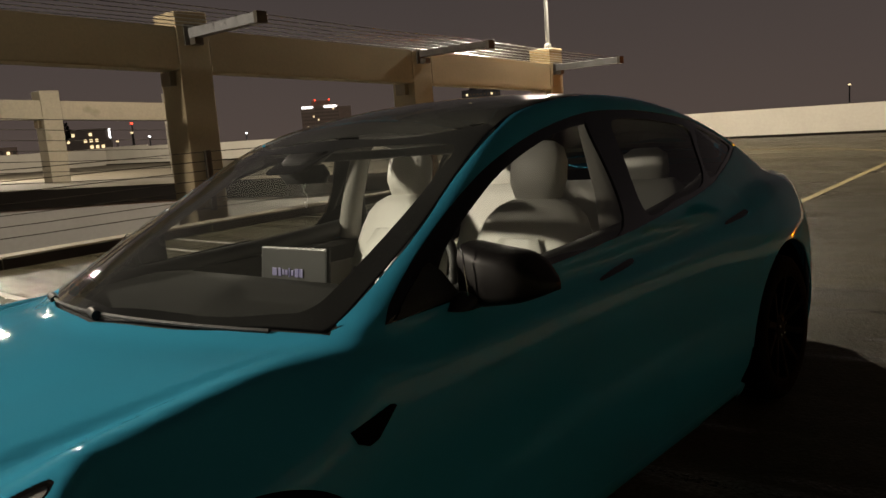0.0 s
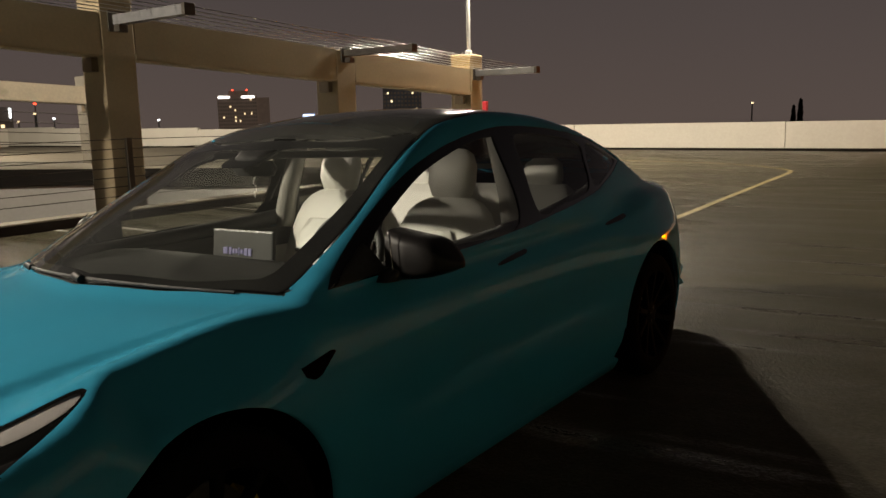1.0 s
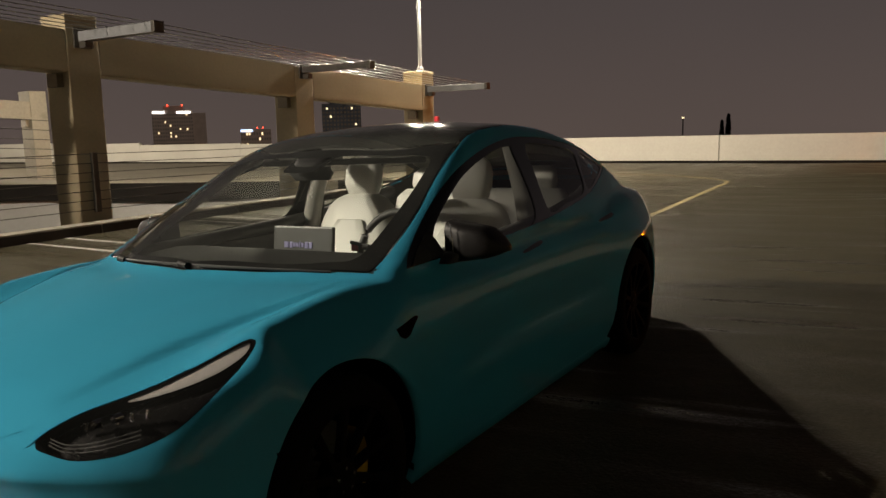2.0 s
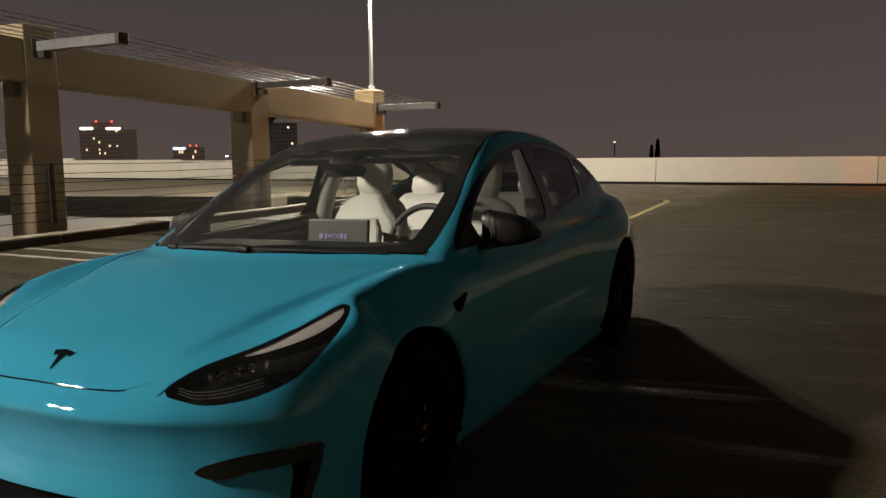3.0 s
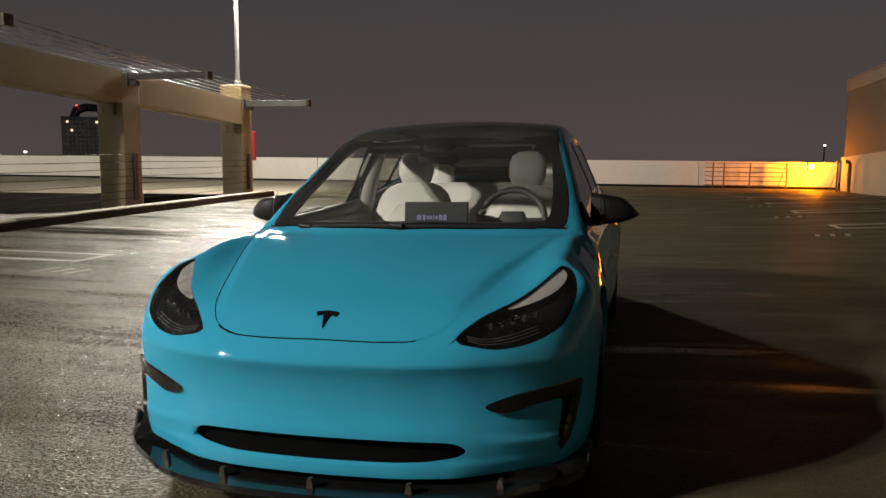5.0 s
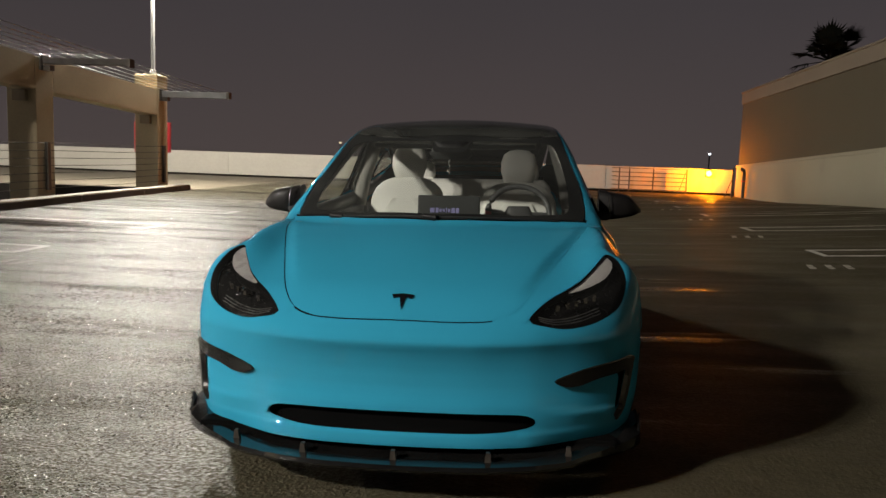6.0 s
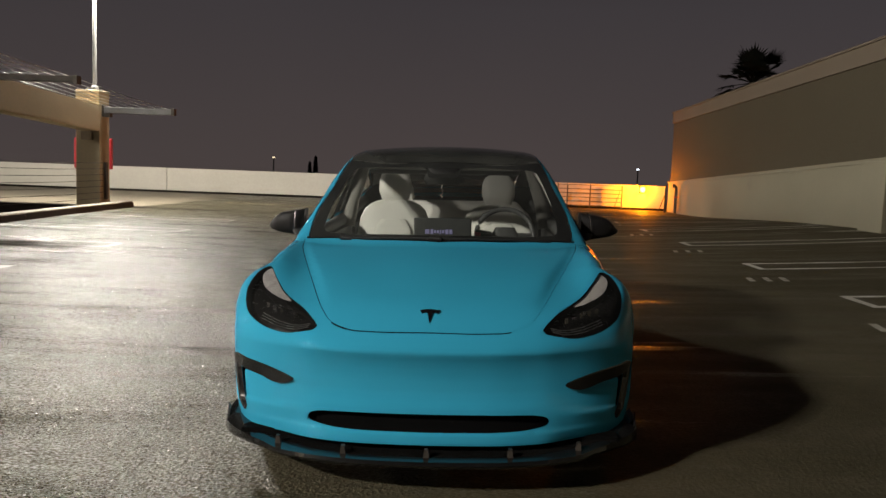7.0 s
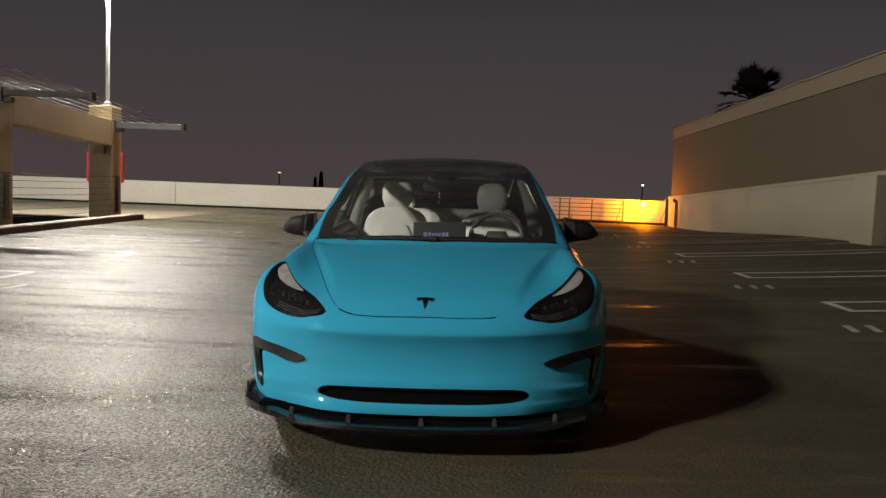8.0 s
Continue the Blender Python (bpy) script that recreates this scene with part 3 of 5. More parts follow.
panel("grille_cavity", NOSE, GRILLE * (1.02, 1, 1), VOID_BLACK, CAR, step=.03, lift=-.035, thick=0, label="black recess behind the lower grille")


def pair(name, view, outer, material, parent, **kw):
    """A panel on the driver's side and its mirror image."""
    return [panel(name, view, outer, material, parent, mirror=s, **kw) for s in (False, True)]


pair("bumper_vent", NOSE, FOG, VOID_BLACK, CAR, step=.03, lift=-.03, thick=0, label="black recess in the bumper's corner")

# fenders
door_cut = np.vstack([[(.742, 1.24, .925), (.76, 1.30, .93)], on(SIDE, [(.82, 1.355, .905), (.88, 1.40, .80), (.905, 1.425, .70), (.91, 1.425, .55), (.905, 1.40, .38), (.89, 1.33, .24), (.87, 1.28, .20)])])
fender = np.vstack([HOOD_SIDE[6:] + (.0042, 0, 0), door_cut, arch(WHEEL_F, -14, 146.5, 30), SEAM[::-1], HEADLIGHT[30:77], [(.466, .106, .646), (.44, .118, .662), (.412, .131, .677)]])
pair("front_fender", FENDER, fender, PAINT, CAR, step=.022, lift=.0025, thick=.02)
for s in (False, True):
    line = HOOD_SIDE + (.002, 0, -.0055 if s else -.008)
    part("hood_seal", tube((flip(line) if s else line).tolist(), .0055 if s else .0045, 6), VOID_BLACK, hood)
line = np.vstack([flip(HOOD_NOSE)[::-1][:-1], HOOD_NOSE])
part("hood_seal", tube((line + (0, -.0015, -.0042)).tolist(), .0034, 6), VOID_BLACK, hood)

# doors, rear quarters, sills
cut_b = [(.82, 2.53, .962), (.88, 2.54, .80), (.91, 2.53, .6), (.905, 2.50, .40), (.88, 2.44, .215)]
front_door = np.vstack([BELT[:18], cut_b, [(.88, 1.286, .209), (.905, 1.404, .38), (.91, 1.4295, .55), (.905, 1.4295, .70), (.88, 1.4045, .80)]])
cut_c = [(.80, 3.33, 1.055), (.86, 3.52, .95), (.88, 3.50, .85), (.90, 3.42, .74), (.91, 3.36, .60), (.91, 3.305, .45), (.905, 3.26, .30), (.88, 3.18, .215)]
rear_door = np.vstack([[(.82, 2.536, .962)], BELT[26:38], cut_c, [(.88, 2.447, .215), (.905, 2.507, .40), (.91, 2.537, .6), (.88, 2.547, .80)]])
quarter = np.vstack([[(.79, 3.338, 1.052)], BELT[32:], [(.66, 3.80, 1.19), (.62, 3.86, 1.18), (.6, 4.0, 1.135), (.60, 4.2, 1.075), (.6, 4.45, 1.03), (.7, 4.50, .95), (.8, 4.42, .8), (.85, 4.32, .62), (.86, 4.30, .5), (.86, 4.28, .26)],
                     arch(WHEEL_R - .02, -14, 178, 30, .41), [(.91, 3.30, .44), (.91, 3.366, .60), (.90, 3.426, .74), (.88, 3.506, .85), (.86, 3.526, .95)]])
doors = pair("front_door", SIDE, front_door, PAINT, CAR, step=.045, thick=.02)
rear_doors = pair("rear_door", SIDE, rear_door, PAINT, CAR, step=.05, thick=.02)
pair("rear_quarter_panel", SIDE, quarter, PAINT, CAR, step=.05, thick=.008)
pair("quarter_lining", SIDE, quarter, CABIN_BLACK, CAR, step=.05, lift=-.011, thick=0, label="dark lining inside the rear quarter")
pair("sill", SIDE, [(.88, 1.23, .209), (.88, 3.27, .209), (.86, 3.25, .15), (.86, 1.23, .15)], PAINT, CAR, step=.05, thick=.03)

# roof rails and windscreen pillars in body colour, black roof glass, windows
RAIL_OUT = np.vstack([DLO_TOP[::-1][:-1] + (.006, 0, .006), [(.66, 3.80, 1.192)], ROOF_EDGE[::-1]])
pair("roof_rail", RAIL, RAIL_OUT, PAINT, CAR, step=.035, lift=.0005, thick=.008)
pair("rail_lining", RAIL, RAIL_OUT, CABIN_GREY, CAR, step=.05, lift=-.011, thick=0, label="light grey lining inside the roof rail")
WS_SIDE = ROOF_EDGE[:26] - (.010, 0, -.004)
WS_BASE = HOOD_REAR[::-1] + (0, .012, .008)
ws_half = np.vstack([WS_BASE[:-2], WS_SIDE])
ws_top = loop([tuple(WS_SIDE[-1]), (.35, 1.93, 1.33), (0, 1.915, 1.34)], closed=False)
WS_R = np.vstack([ws_half, ws_top[1:-1]])
WS = np.vstack([WS_R, [(0, 1.915, 1.34)], flip(WS_R)[::-1][:-1]])
CLEAR = loop([(0, 1.078, .95), (.38, 1.135, .95), (.58, 1.222, .955), (.635, 1.262, .962), (.652, 1.33, .99), (.646, 1.50, 1.08), (.622, 1.70, 1.18), (.590, 1.87, 1.27), (.570, 1.912, 1.295), (.525, 1.925, 1.305), (.3, 1.88, 1.31), (.13, 1.85, 1.32), (.105, 1.80, 1.30), (.085, 1.70, 1.25), (0, 1.685, 1.25)], closed=False, per=4)
CLEAR = np.vstack([CLEAR[:-1], [CLEAR[-1]], flip(CLEAR)[::-1][1:-1]])
panel("windscreen", TOP, WS, WINDSCREEN, CAR, step=.06, lift=.002, thick=0, label="clear raked windscreen glass")
panel("windscreen_band", TOP, WS, GLOSS_BLACK, CAR, holes=[CLEAR], step=.045, lift=-.002, thick=.004, label="black printed border of the windscreen")
roof_r = np.vstack([ws_top[::-1][:-1] + (0, .012, .006), ROOF_EDGE[24:] - (.008, 0, 0)])
tail_edge = loop([tuple(ROOF_EDGE[-1] - (.01, 0, 0)), (.5, 4.02, 1.11), (.3, 4.10, 1.09), (0, 4.13, 1.09)], closed=False)
split_y = 2.78
front_r = np.array([p for p in roof_r if p[1] < split_y])
rear_r = np.vstack([[p for p in roof_r if p[1] >= split_y + .02], tail_edge[1:-1]])
ROOF = np.vstack([front_r, flip(front_r)[::-1][:-1]])
REAR = np.vstack([rear_r, [(0, 4.13, 1.09)], flip(rear_r)[::-1]])
panel("roof_glass", TOP, ROOF, ROOF_GLASS, CAR, step=.06, thick=0, label="black panoramic glass roof")
pane_b = loop([(.50, 2.86, 1.40), (.52, 3.2, 1.36), (.51, 3.55, 1.26), (.47, 3.88, 1.16), (.3, 4.0, 1.12), (0, 4.03, 1.11), (-.3, 4.0, 1.12), (-.47, 3.88, 1.16), (-.51, 3.55, 1.26), (-.52, 3.2, 1.36), (-.50, 2.86, 1.40), (0, 2.85, 1.42)], per=5)
panel("rear_window_band", TOP, REAR, GLOSS_BLACK, CAR, holes=[pane_b], step=.06, thick=.01, label="black border of the rear window")
panel("rear_lining", TOP, REAR, CABIN_GREY, CAR, holes=[pane_b], step=.08, lift=-.03, thick=0, label="light grey headlining round the rear window")
panel("rear_window", TOP, pane_b, BACK_GLASS, CAR, step=.07, lift=-.003, thick=0, label="tinted rear window")

DLO = np.vstack([BELT[:-1], DLO_TOP[:-1]])
PANE_F = loop([(.8, 1.60, .945), (.8, 2.0, .957), (.8, 2.47, .978), (.68, 2.515, 1.30), (.66, 2.50, 1.332), (.67, 2.30, 1.308), (.70, 2.0, 1.232), (.73, 1.80, 1.15), (.77, 1.62, 1.055), (.79, 1.55, .985)])
PANE_R = loop([(.8, 2.66, 1.0), (.79, 2.9, 1.018), (.77, 3.19, 1.055), (.70, 3.265, 1.20), (.66, 3.27, 1.275), (.655, 3.10, 1.31), (.65, 2.85, 1.335), (.655, 2.69, 1.328), (.70, 2.66, 1.2)])
PANE_Q = loop([(.76, 3.27, 1.072), (.74, 3.48, 1.108), (.70, 3.67, 1.165), (.67, 3.62, 1.20), (.66, 3.47, 1.245), (.665, 3.345, 1.265)])
pair("window_surround", SIDE, DLO, GLOSS_BLACK, CAR, holes=[PANE_F, PANE_R, PANE_Q], step=.04, lift=-.004, thick=.01, label="black gloss pillars and window trim")
pair("front_side_window", SIDE, PANE_F, SIDE_GLASS, CAR, step=.08, lift=-.008, thick=0)
rear_panes = pair("rear_side_window", SIDE, PANE_R, REAR_GLASS, CAR, step=.08, lift=-.008, thick=0)
rear_panes[1].visible_shadow = False
pair("quarter_window", SIDE, PANE_Q, REAR_GLASS, CAR, step=.08, lift=-.008, thick=0)

# tail: boot lid and rear bumper
panel("boot_lid", TOP, np.vstack([tail_edge[::-1] + (0, .012, 0), [(.56, 4.0, 1.12), (.595, 4.2, 1.07), (.595, 4.45, 1.03), (.5, 4.60, .95), (0, 4.655, .95), (-.5, 4.60, .95), (-.595, 4.45, 1.03), (-.595, 4.2, 1.07), (-.56, 4.0, 1.12)], flip(tail_edge)[:-1] + (0, .012, 0)]), PAINT, CAR, step=.06, thick=.02)
tail_half = np.array([(.55, 4.55, .93), (.68, 4.50, .93), (.80, 4.42, .79), (.852, 4.32, .62), (.862, 4.30, .5), (.862, 4.28, .26), (.7, 4.5, .24)])
panel("rear_bumper", TAIL, np.vstack([tail_half, [(0, 4.55, .24)], flip(tail_half)[::-1], [(0, 4.66, .93)]]), PAINT, CAR, step=.06, thick=.02)

# ---- the car's fittings ----


def rounds(sections, sides=28, bm=None):
    """A soft body lofted from rounded sections: (centre, half-width x, half-depth y, squareness)."""
    bm = bm or bmesh.new()
    rings = []
    for c, wx, wy, e in sections:
        ring = []
        for k in range(sides):
            a = k * math.tau / sides
            ca, sa = math.cos(a), math.sin(a)
            ring.append(bm.verts.new((c[0] + wx * math.copysign(abs(ca) ** (2 / e), ca), c[1] + wy * math.copysign(abs(sa) ** (2 / e), sa), c[2])))
        rings.append(ring)
    for a, b in zip(rings, rings[1:]):
        for k in range(sides):
            bm.faces.new((a[k], a[(k + 1) % sides], b[(k + 1) % sides], b[k]))
    bm.faces.new(rings[0][::-1])
    bm.faces.new(rings[-1])
    return bm


def mirrored(bm, s):
    if s:
        bmesh.ops.scale(bm, vec=(-1, 1, 1), verts=bm.verts)
        bmesh.ops.reverse_faces(bm, faces=bm.faces)
    return bm


# headlights: black housing, light guide, lens barrels, fins, clear cover
GUIDE = loop([(.768, .592, .832), (.736, .507, .815), (.680, .388, .776), (.632, .312, .751), (.616, .290, .739), (.650, .306, .742), (.700, .350, .752), (.748, .410, .766), (.782, .475, .787), (.795, .548, .813)], per=4)
for s in (False, True):
    housing = panel("headlight", CORNER, HEADLIGHT, LAMP_DARK, CAR, step=.03, lift=-.035, thick=0, mirror=s, label="smoked black headlight unit, switched off")
    panel("seal", CORNER, HEADLIGHT, VOID_BLACK, housing, holes=[CORNER.solid(CORNER.flat(HEADLIGHT) * .98 + CORNER.flat(HEADLIGHT).mean(0) * .02)], step=.03, lift=-.0015, thick=.032, mirror=s)
    panel("light_guide", CORNER, GUIDE, LAMP_WHITE, housing, step=.012, lift=-.010, thick=.002, mirror=s, label="pale running light guide")
    for c, r in (((.600, .205, .690), .010), ((.648, .232, .703), .011)):
        barrel = lathe([(0, r), (.004, r * 1.05), (-.02, r * .95), (-.02, r * .5)], 20, m=Matrix.Translation(c) @ pose(0, 0, 0, 0, 0, -90))
        bmesh.ops.create_uvsphere(barrel, u_segments=14, v_segments=8, radius=r * .86, matrix=Matrix.Translation(Vector(c) + Vector((0, .012, 0))))
        part("lens_barrel", mirrored(barrel, s), CHROME, housing, smooth=50)
    cups = on(CORNER, [(.575 + .036 * k, .190 + .020 * k, .692 + .009 * k) for k in range(5)])
    for c, nrm in zip(cups, outward(cups)):
        c = c - nrm * .010
        part("reflector", mirrored(slab(c[0] - .007, c[0] + .007, c[1] - .003, c[1] + .003, c[2] - .012, c[2] + .012, .002), s), CHROME, housing)
    for k in range(3):
        fin = on(CORNER, loop([(.515, .120, .660 + .012 * k), (.58, .125, .652 + .013 * k), (.66, .165, .656 + .015 * k), (.74, .225, .675 + .016 * k)], closed=False))
        fin = fin - outward(fin) * .007
        part("fin", mirrored(tube(fin.tolist(), .0020, 5), s), LAMP_LINE, housing)
    panel("cover", CORNER, HEADLIGHT, LENS, housing, step=.05, lift=.0005, thick=0, mirror=s, label="clear headlight cover")

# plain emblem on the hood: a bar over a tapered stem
badge = on(TOP, [(-.042, .166, 0), (0, .172, 0), (.042, .166, 0), (.034, .150, 0), (.012, .156, 0), (0, .108, 0), (-.012, .156, 0), (-.034, .150, 0)])
bm = bmesh.new()
nrm = outward(badge)
lo = [bm.verts.new(p + n * .001) for p, n in zip(badge, nrm)]
hi = [bm.verts.new(p + n * .006) for p, n in zip(badge, nrm)]
bm.faces.new(hi[::-1])
for i in range(8):
    bm.faces.new((lo[i], lo[(i + 1) % 8], hi[(i + 1) % 8], hi[i]))
bmesh.ops.recalc_face_normals(bm, faces=bm.faces)
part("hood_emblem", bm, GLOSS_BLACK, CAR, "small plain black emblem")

# carbon trims over the bumper vents
BLADE = loop([(.570, .115, .423), (.61, .128, .443), (.70, .165, .467), (.79, .225, .481), (.864, .307, .489), (.866, .318, .462), (.80, .25, .438), (.72, .19, .424), (.65, .16, .404), (.60, .135, .405)], per=4)
FIN = loop([(.868, .320, .462), (.854, .316, .41), (.832, .290, .323), (.805, .255, .264), (.795, .246, .262), (.818, .276, .33), (.838, .297, .41), (.848, .304, .455)], per=4)
for s in (False, True):
    blade = panel("vent_blade", NOSE, BLADE, CARBON, CAR, step=.02, lift=.012, thick=.02, mirror=s, label="carbon fibre blade over the bumper vent")
    panel("upright", NOSE, FIN, CARBON, blade, step=.015, lift=.010, thick=.02, mirror=s)
part("chin", slab(-.80, .80, .16, .60, .165, .20, .01), VOID_BLACK, CAR)

# front lip: a blade that follows the nose, with end plates and small stays
lip = bmesh.new()
rows = []
for x in np.linspace(-.90, .90, 61):
    ax = abs(x)
    y = -.085 + float(nose_y(ax * .985)) * 1.06 + .03 * max(0, ax - .6) / .3
    z = .145 + .012 * (ax > .62) * min(1, (ax - .62) / .06)
    up = .05 * max(0, (ax - .66) / .24) ** 1.2
    rows.append([lip.verts.new(c) for c in ((x, y + .005, z - .012), (x, y - .004, z), (x, y + .002, z + .014 + up * .4), (x, y + .05, z + .018 + up), (x, y + .16, z + .030 + up), (x, y + .16, z - .02))])
for a, b in zip(rows, rows[1:]):
    for k in range(6):
        lip.faces.new((a[k], a[(k + 1) % 6], b[(k + 1) % 6], b[k]))
lip.faces.new(rows[0])
lip.faces.new(rows[-1][::-1])
bmesh.ops.recalc_face_normals(lip, faces=lip.faces)
front_lip = part("front_lip", lip, CARBON, CAR, "black carbon fibre front lip", smooth=35)
for s in (False, True):
    wing = plate([(.27, .15), (.36, .15), (.50, .15), (.48, .18), (.40, .195), (.335, .255), (.318, .26), (.29, .20)], .007, "x", at=.888)
    bmesh.ops.rotate(wing, cent=(.893, .3, .15), matrix=Matrix.Rotation(radians(-10), 3, "Z"), verts=wing.verts)
    part("end_plate", mirrored(wing, s), MIRROR_BLACK, front_lip)
for x in (-.62, -.335, 0.0, .335, .62):
    y = -.045 + float(nose_y(abs(x))) * 1.04
    stay = plate([(x - .012, .16), (x + .012, .16), (x + .007, .196), (x - .007, .196)], .02, "y", at=y)
    part("stay", stay, STEEL, front_lip, "small grey stay")

# wheels
for yc in (WHEEL_F, WHEEL_R):
    for s in (False, True):
        wheel = thing("wheel", "", "", pose((-1 if s else 1) * .79, yc, AXLE_Z, 0, 0, 180 if s else 0))
        wheel.parent = CAR
        part("tyre", lathe([(-.112, .235), (-.117, .265), (-.112, .305), (-.095, .326), (-.06, .3335), (0, .335), (.06, .3335), (.095, .326), (.112, .305), (.117, .265), (.112, .238)], 56), RUBBER, wheel, smooth=40)
        part("rim", lathe([(.108, .242), (.112, .236), (.10, .228), (.06, .222), (-.10, .222), (-.108, .24)], 56), ALLOY, wheel, "dark alloy rim", smooth=40)
        for k in range(10):
            a = k * math.tau / 10
            sp = plate([(-.018, .05), (.018, .05), (.012, .14), (.016, .232), (-.016, .232), (-.012, .14)], .03, "x", at=.055, bevel=.004)
            for v in sp.verts:
                v.co.x += .03 * min(1, max(0, (v.co.z - .05) / .18))
            bmesh.ops.rotate(sp, cent=(0, 0, 0), matrix=Matrix.Rotation(a, 3, "X"), verts=sp.verts)
            part("spoke", sp, ALLOY, wheel)
        part("hub", lathe([(.03, .07), (.085, .065), (.092, .03), (.092, 0.001)], 24), ALLOY, wheel, smooth=40)
        part("brake_disc", lathe([(-.02, .08), (-.02, .17), (.0, .17), (.0, .08)], 40), DISC, wheel)
        cal = lathe([(-.05, .12), (-.05, .19), (.035, .19), (.035, .12)], 10, arc=1.1)
        bmesh.ops.rotate(cal, cent=(0, 0, 0), matrix=Matrix.Rotation(-.5 if yc < 2 else 2.6, 3, "X"), verts=cal.verts)
        part("caliper", cal, CALIPER, wheel, "yellow brake caliper")
        for k in range(5):
            a = k * math.tau / 5 + .3
            part("wheel_bolt", lathe([(.088, .008), (.098, .007), (.099, .001)], 6, m=Matrix.Translation((0, .038 * math.cos(a), .038 * math.sin(a)))), CHROME, wheel)
    for s in (-1, 1):
        liner = lathe([(.35, .02), (.35, .405), (.872, .405)], 24, arc=math.pi * 1.2)
        bmesh.ops.rotate(liner, cent=(0, 0, 0), matrix=Matrix.Rotation(-math.pi * .1, 3, "X"), verts=liner.verts)
        for v in liner.verts:
            v.co = Vector((s * v.co.x, yc + v.co.y, AXLE_Z + v.co.z))
        part("wheel_liner", liner, VOID_BLACK, CAR)

# floor pan and dark boxes that close the body
part("floor_pan", slab(-.80, .80, 1.25, 3.30, .15, .20, .01), VOID_BLACK, CAR)
part("front_bay", slab(-.36, .36, .16, 1.30, .165, .60, .03), VOID_BLACK, CAR)
part("rear_bay", slab(-.36, .36, 3.25, 4.45, .17, .62, .03), VOID_BLACK, CAR)
part("bulkhead", slab(-.72, .72, 1.16, 1.22, .2, .86, .02), VOID_BLACK, CAR)
part("rear_bulkhead", slab(-.56, .56, 4.04, 4.06, .90, 1.075, .004), VOID_BLACK, CAR)
part("parcel_shelf", slab(-.60, .60, 3.55, 4.25, .93, .98, .02), CABIN_BLACK, CAR)

# mirrors: carbon cap, black glass housing, foot
for s in (False, True):
    cap = bmesh.new()
    rings = []
    for u in np.linspace(0, 1, 15):
        x = .822 + .232 * u
        fat = math.sqrt(max(1 - max(0, (u - .55) / .45) ** 2.6, 0.0)) if u > .55 else 1.0
        zt = 1.064 - .040 * u - .055 * max(0, (u - .55) / .45) ** 2
        zb = .896 + .030 * u + .012 * max(0, (u - .85) / .15) ** 2
        cz, hz = (zt + zb) / 2, (zt - zb) / 2 * max(fat, .62)
        cy, hy = 1.655 + .035 * u * u, .085 * max(fat, .15) * (.75 + .25 * min(u * 3, 1))
        ring = []
        for k in range(20):
            a = k * math.tau / 20
            ca, sa = math.cos(a), math.sin(a)
            yy = cy - hy * math.copysign(abs(ca) ** .5, ca) if ca > 0 else cy + .055 * min(-ca * 1.6, 1) * max(fat, .2)
            ring.append(cap.verts.new((x, yy, cz + hz * math.copysign(abs(sa) ** .5, sa))))
        rings.append(ring)
    for a, b in zip(rings, rings[1:]):
        for k in range(20):
            cap.faces.new((a[k], a[(k + 1) % 20], b[(k + 1) % 20], b[k]))
    cap.faces.new(rings[0][::-1])
    cap.faces.new(rings[-1])
    bmesh.ops.recalc_face_normals(cap, faces=cap.faces)
    mir = part("wing_mirror", mirrored(cap, s), MIRROR_BLACK, CAR, "black wing mirror with a pointed inner edge", smooth=50)
    part("mirror_foot", mirrored(rounds([((.835, 1.60, .905), .040, .06, 3), ((.850, 1.62, .935), .050, .055, 3), ((.875, 1.645, .955), .045, .05, 3)], 16), s), MATT_BLACK, mir, smooth=50)
    part("mirror_glass", mirrored(slab(.875, .995, 1.712, 1.7165, .935, 1.015, .012), s), CHROME, mir)
    part("mirror_horn", mirrored(tube([(.850, 1.575, 1.066), (.866, 1.566, 1.050), (.874, 1.560, 1.00), (.876, 1.562, .945)], [.0015, .0025, .0025, .002], 8), s), CHROME, mir, "bright thin edge of the mirror cap", smooth=60)

# handles, side markers, window corner trims, wipers
HANDLE_F = loop([(.86, 2.235, .846), (.86, 2.24, .856), (.86, 2.40, .874), (.86, 2.452, .876), (.86, 2.455, .866), (.86, 2.41, .856)], per=3)
for s in (False, True):
    door, rdoor = doors[int(s)], rear_doors[int(s)]
    panel("door_handle", SIDE, HANDLE_F, GLOSS_BLACK, door, step=.02, lift=.005, thick=.01, mirror=s, label="flush black handle")
    panel("door_handle", SIDE, HANDLE_F + (0, .985, .034), GLOSS_BLACK, rdoor, step=.02, lift=.005, thick=.01, mirror=s, label="flush black handle")
    panel("side_marker", SIDE, [(.9, 1.131, .750), (.9, 1.143, .722), (.9, 1.172, .709), (.9, 1.20, .715), (.9, 1.274, .764), (.9, 1.262, .770)], VOID_BLACK, CAR, step=.02, lift=.008, thick=.012, mirror=s, label="black wedge camera housing")
    panel("mirror_sail", SIDE, [(.8, 1.372, .922), (.8, 1.60, .932), (.8, 1.565, 1.0), (.8, 1.535, 1.03), (.8, 1.42, .962)], MATT_BLACK, CAR, step=.04, lift=.0015, thick=.006, mirror=s, label="matt black mirror mount panel")
for x0, x1 in ((-.02, .60), (-.50, -.05)):
    base = on(TOP, [(x, 1.050 + .13 * (abs(x) / .62) ** 2, 0) for x in np.linspace(x0, x1, 12)]) + (0, 0, .004)
    arm = part("wiper", tube(base.tolist(), .006, 6), MATT_BLACK, CAR, "black wiper lying at the windscreen's foot")
    part("wiper_knuckle", tube([(base[0] + (-.03, .004, .002)).tolist(), (base[0] + (.035, -.012, -.002)).tolist()], .014, 10), MIRROR_BLACK, arm, smooth=50)
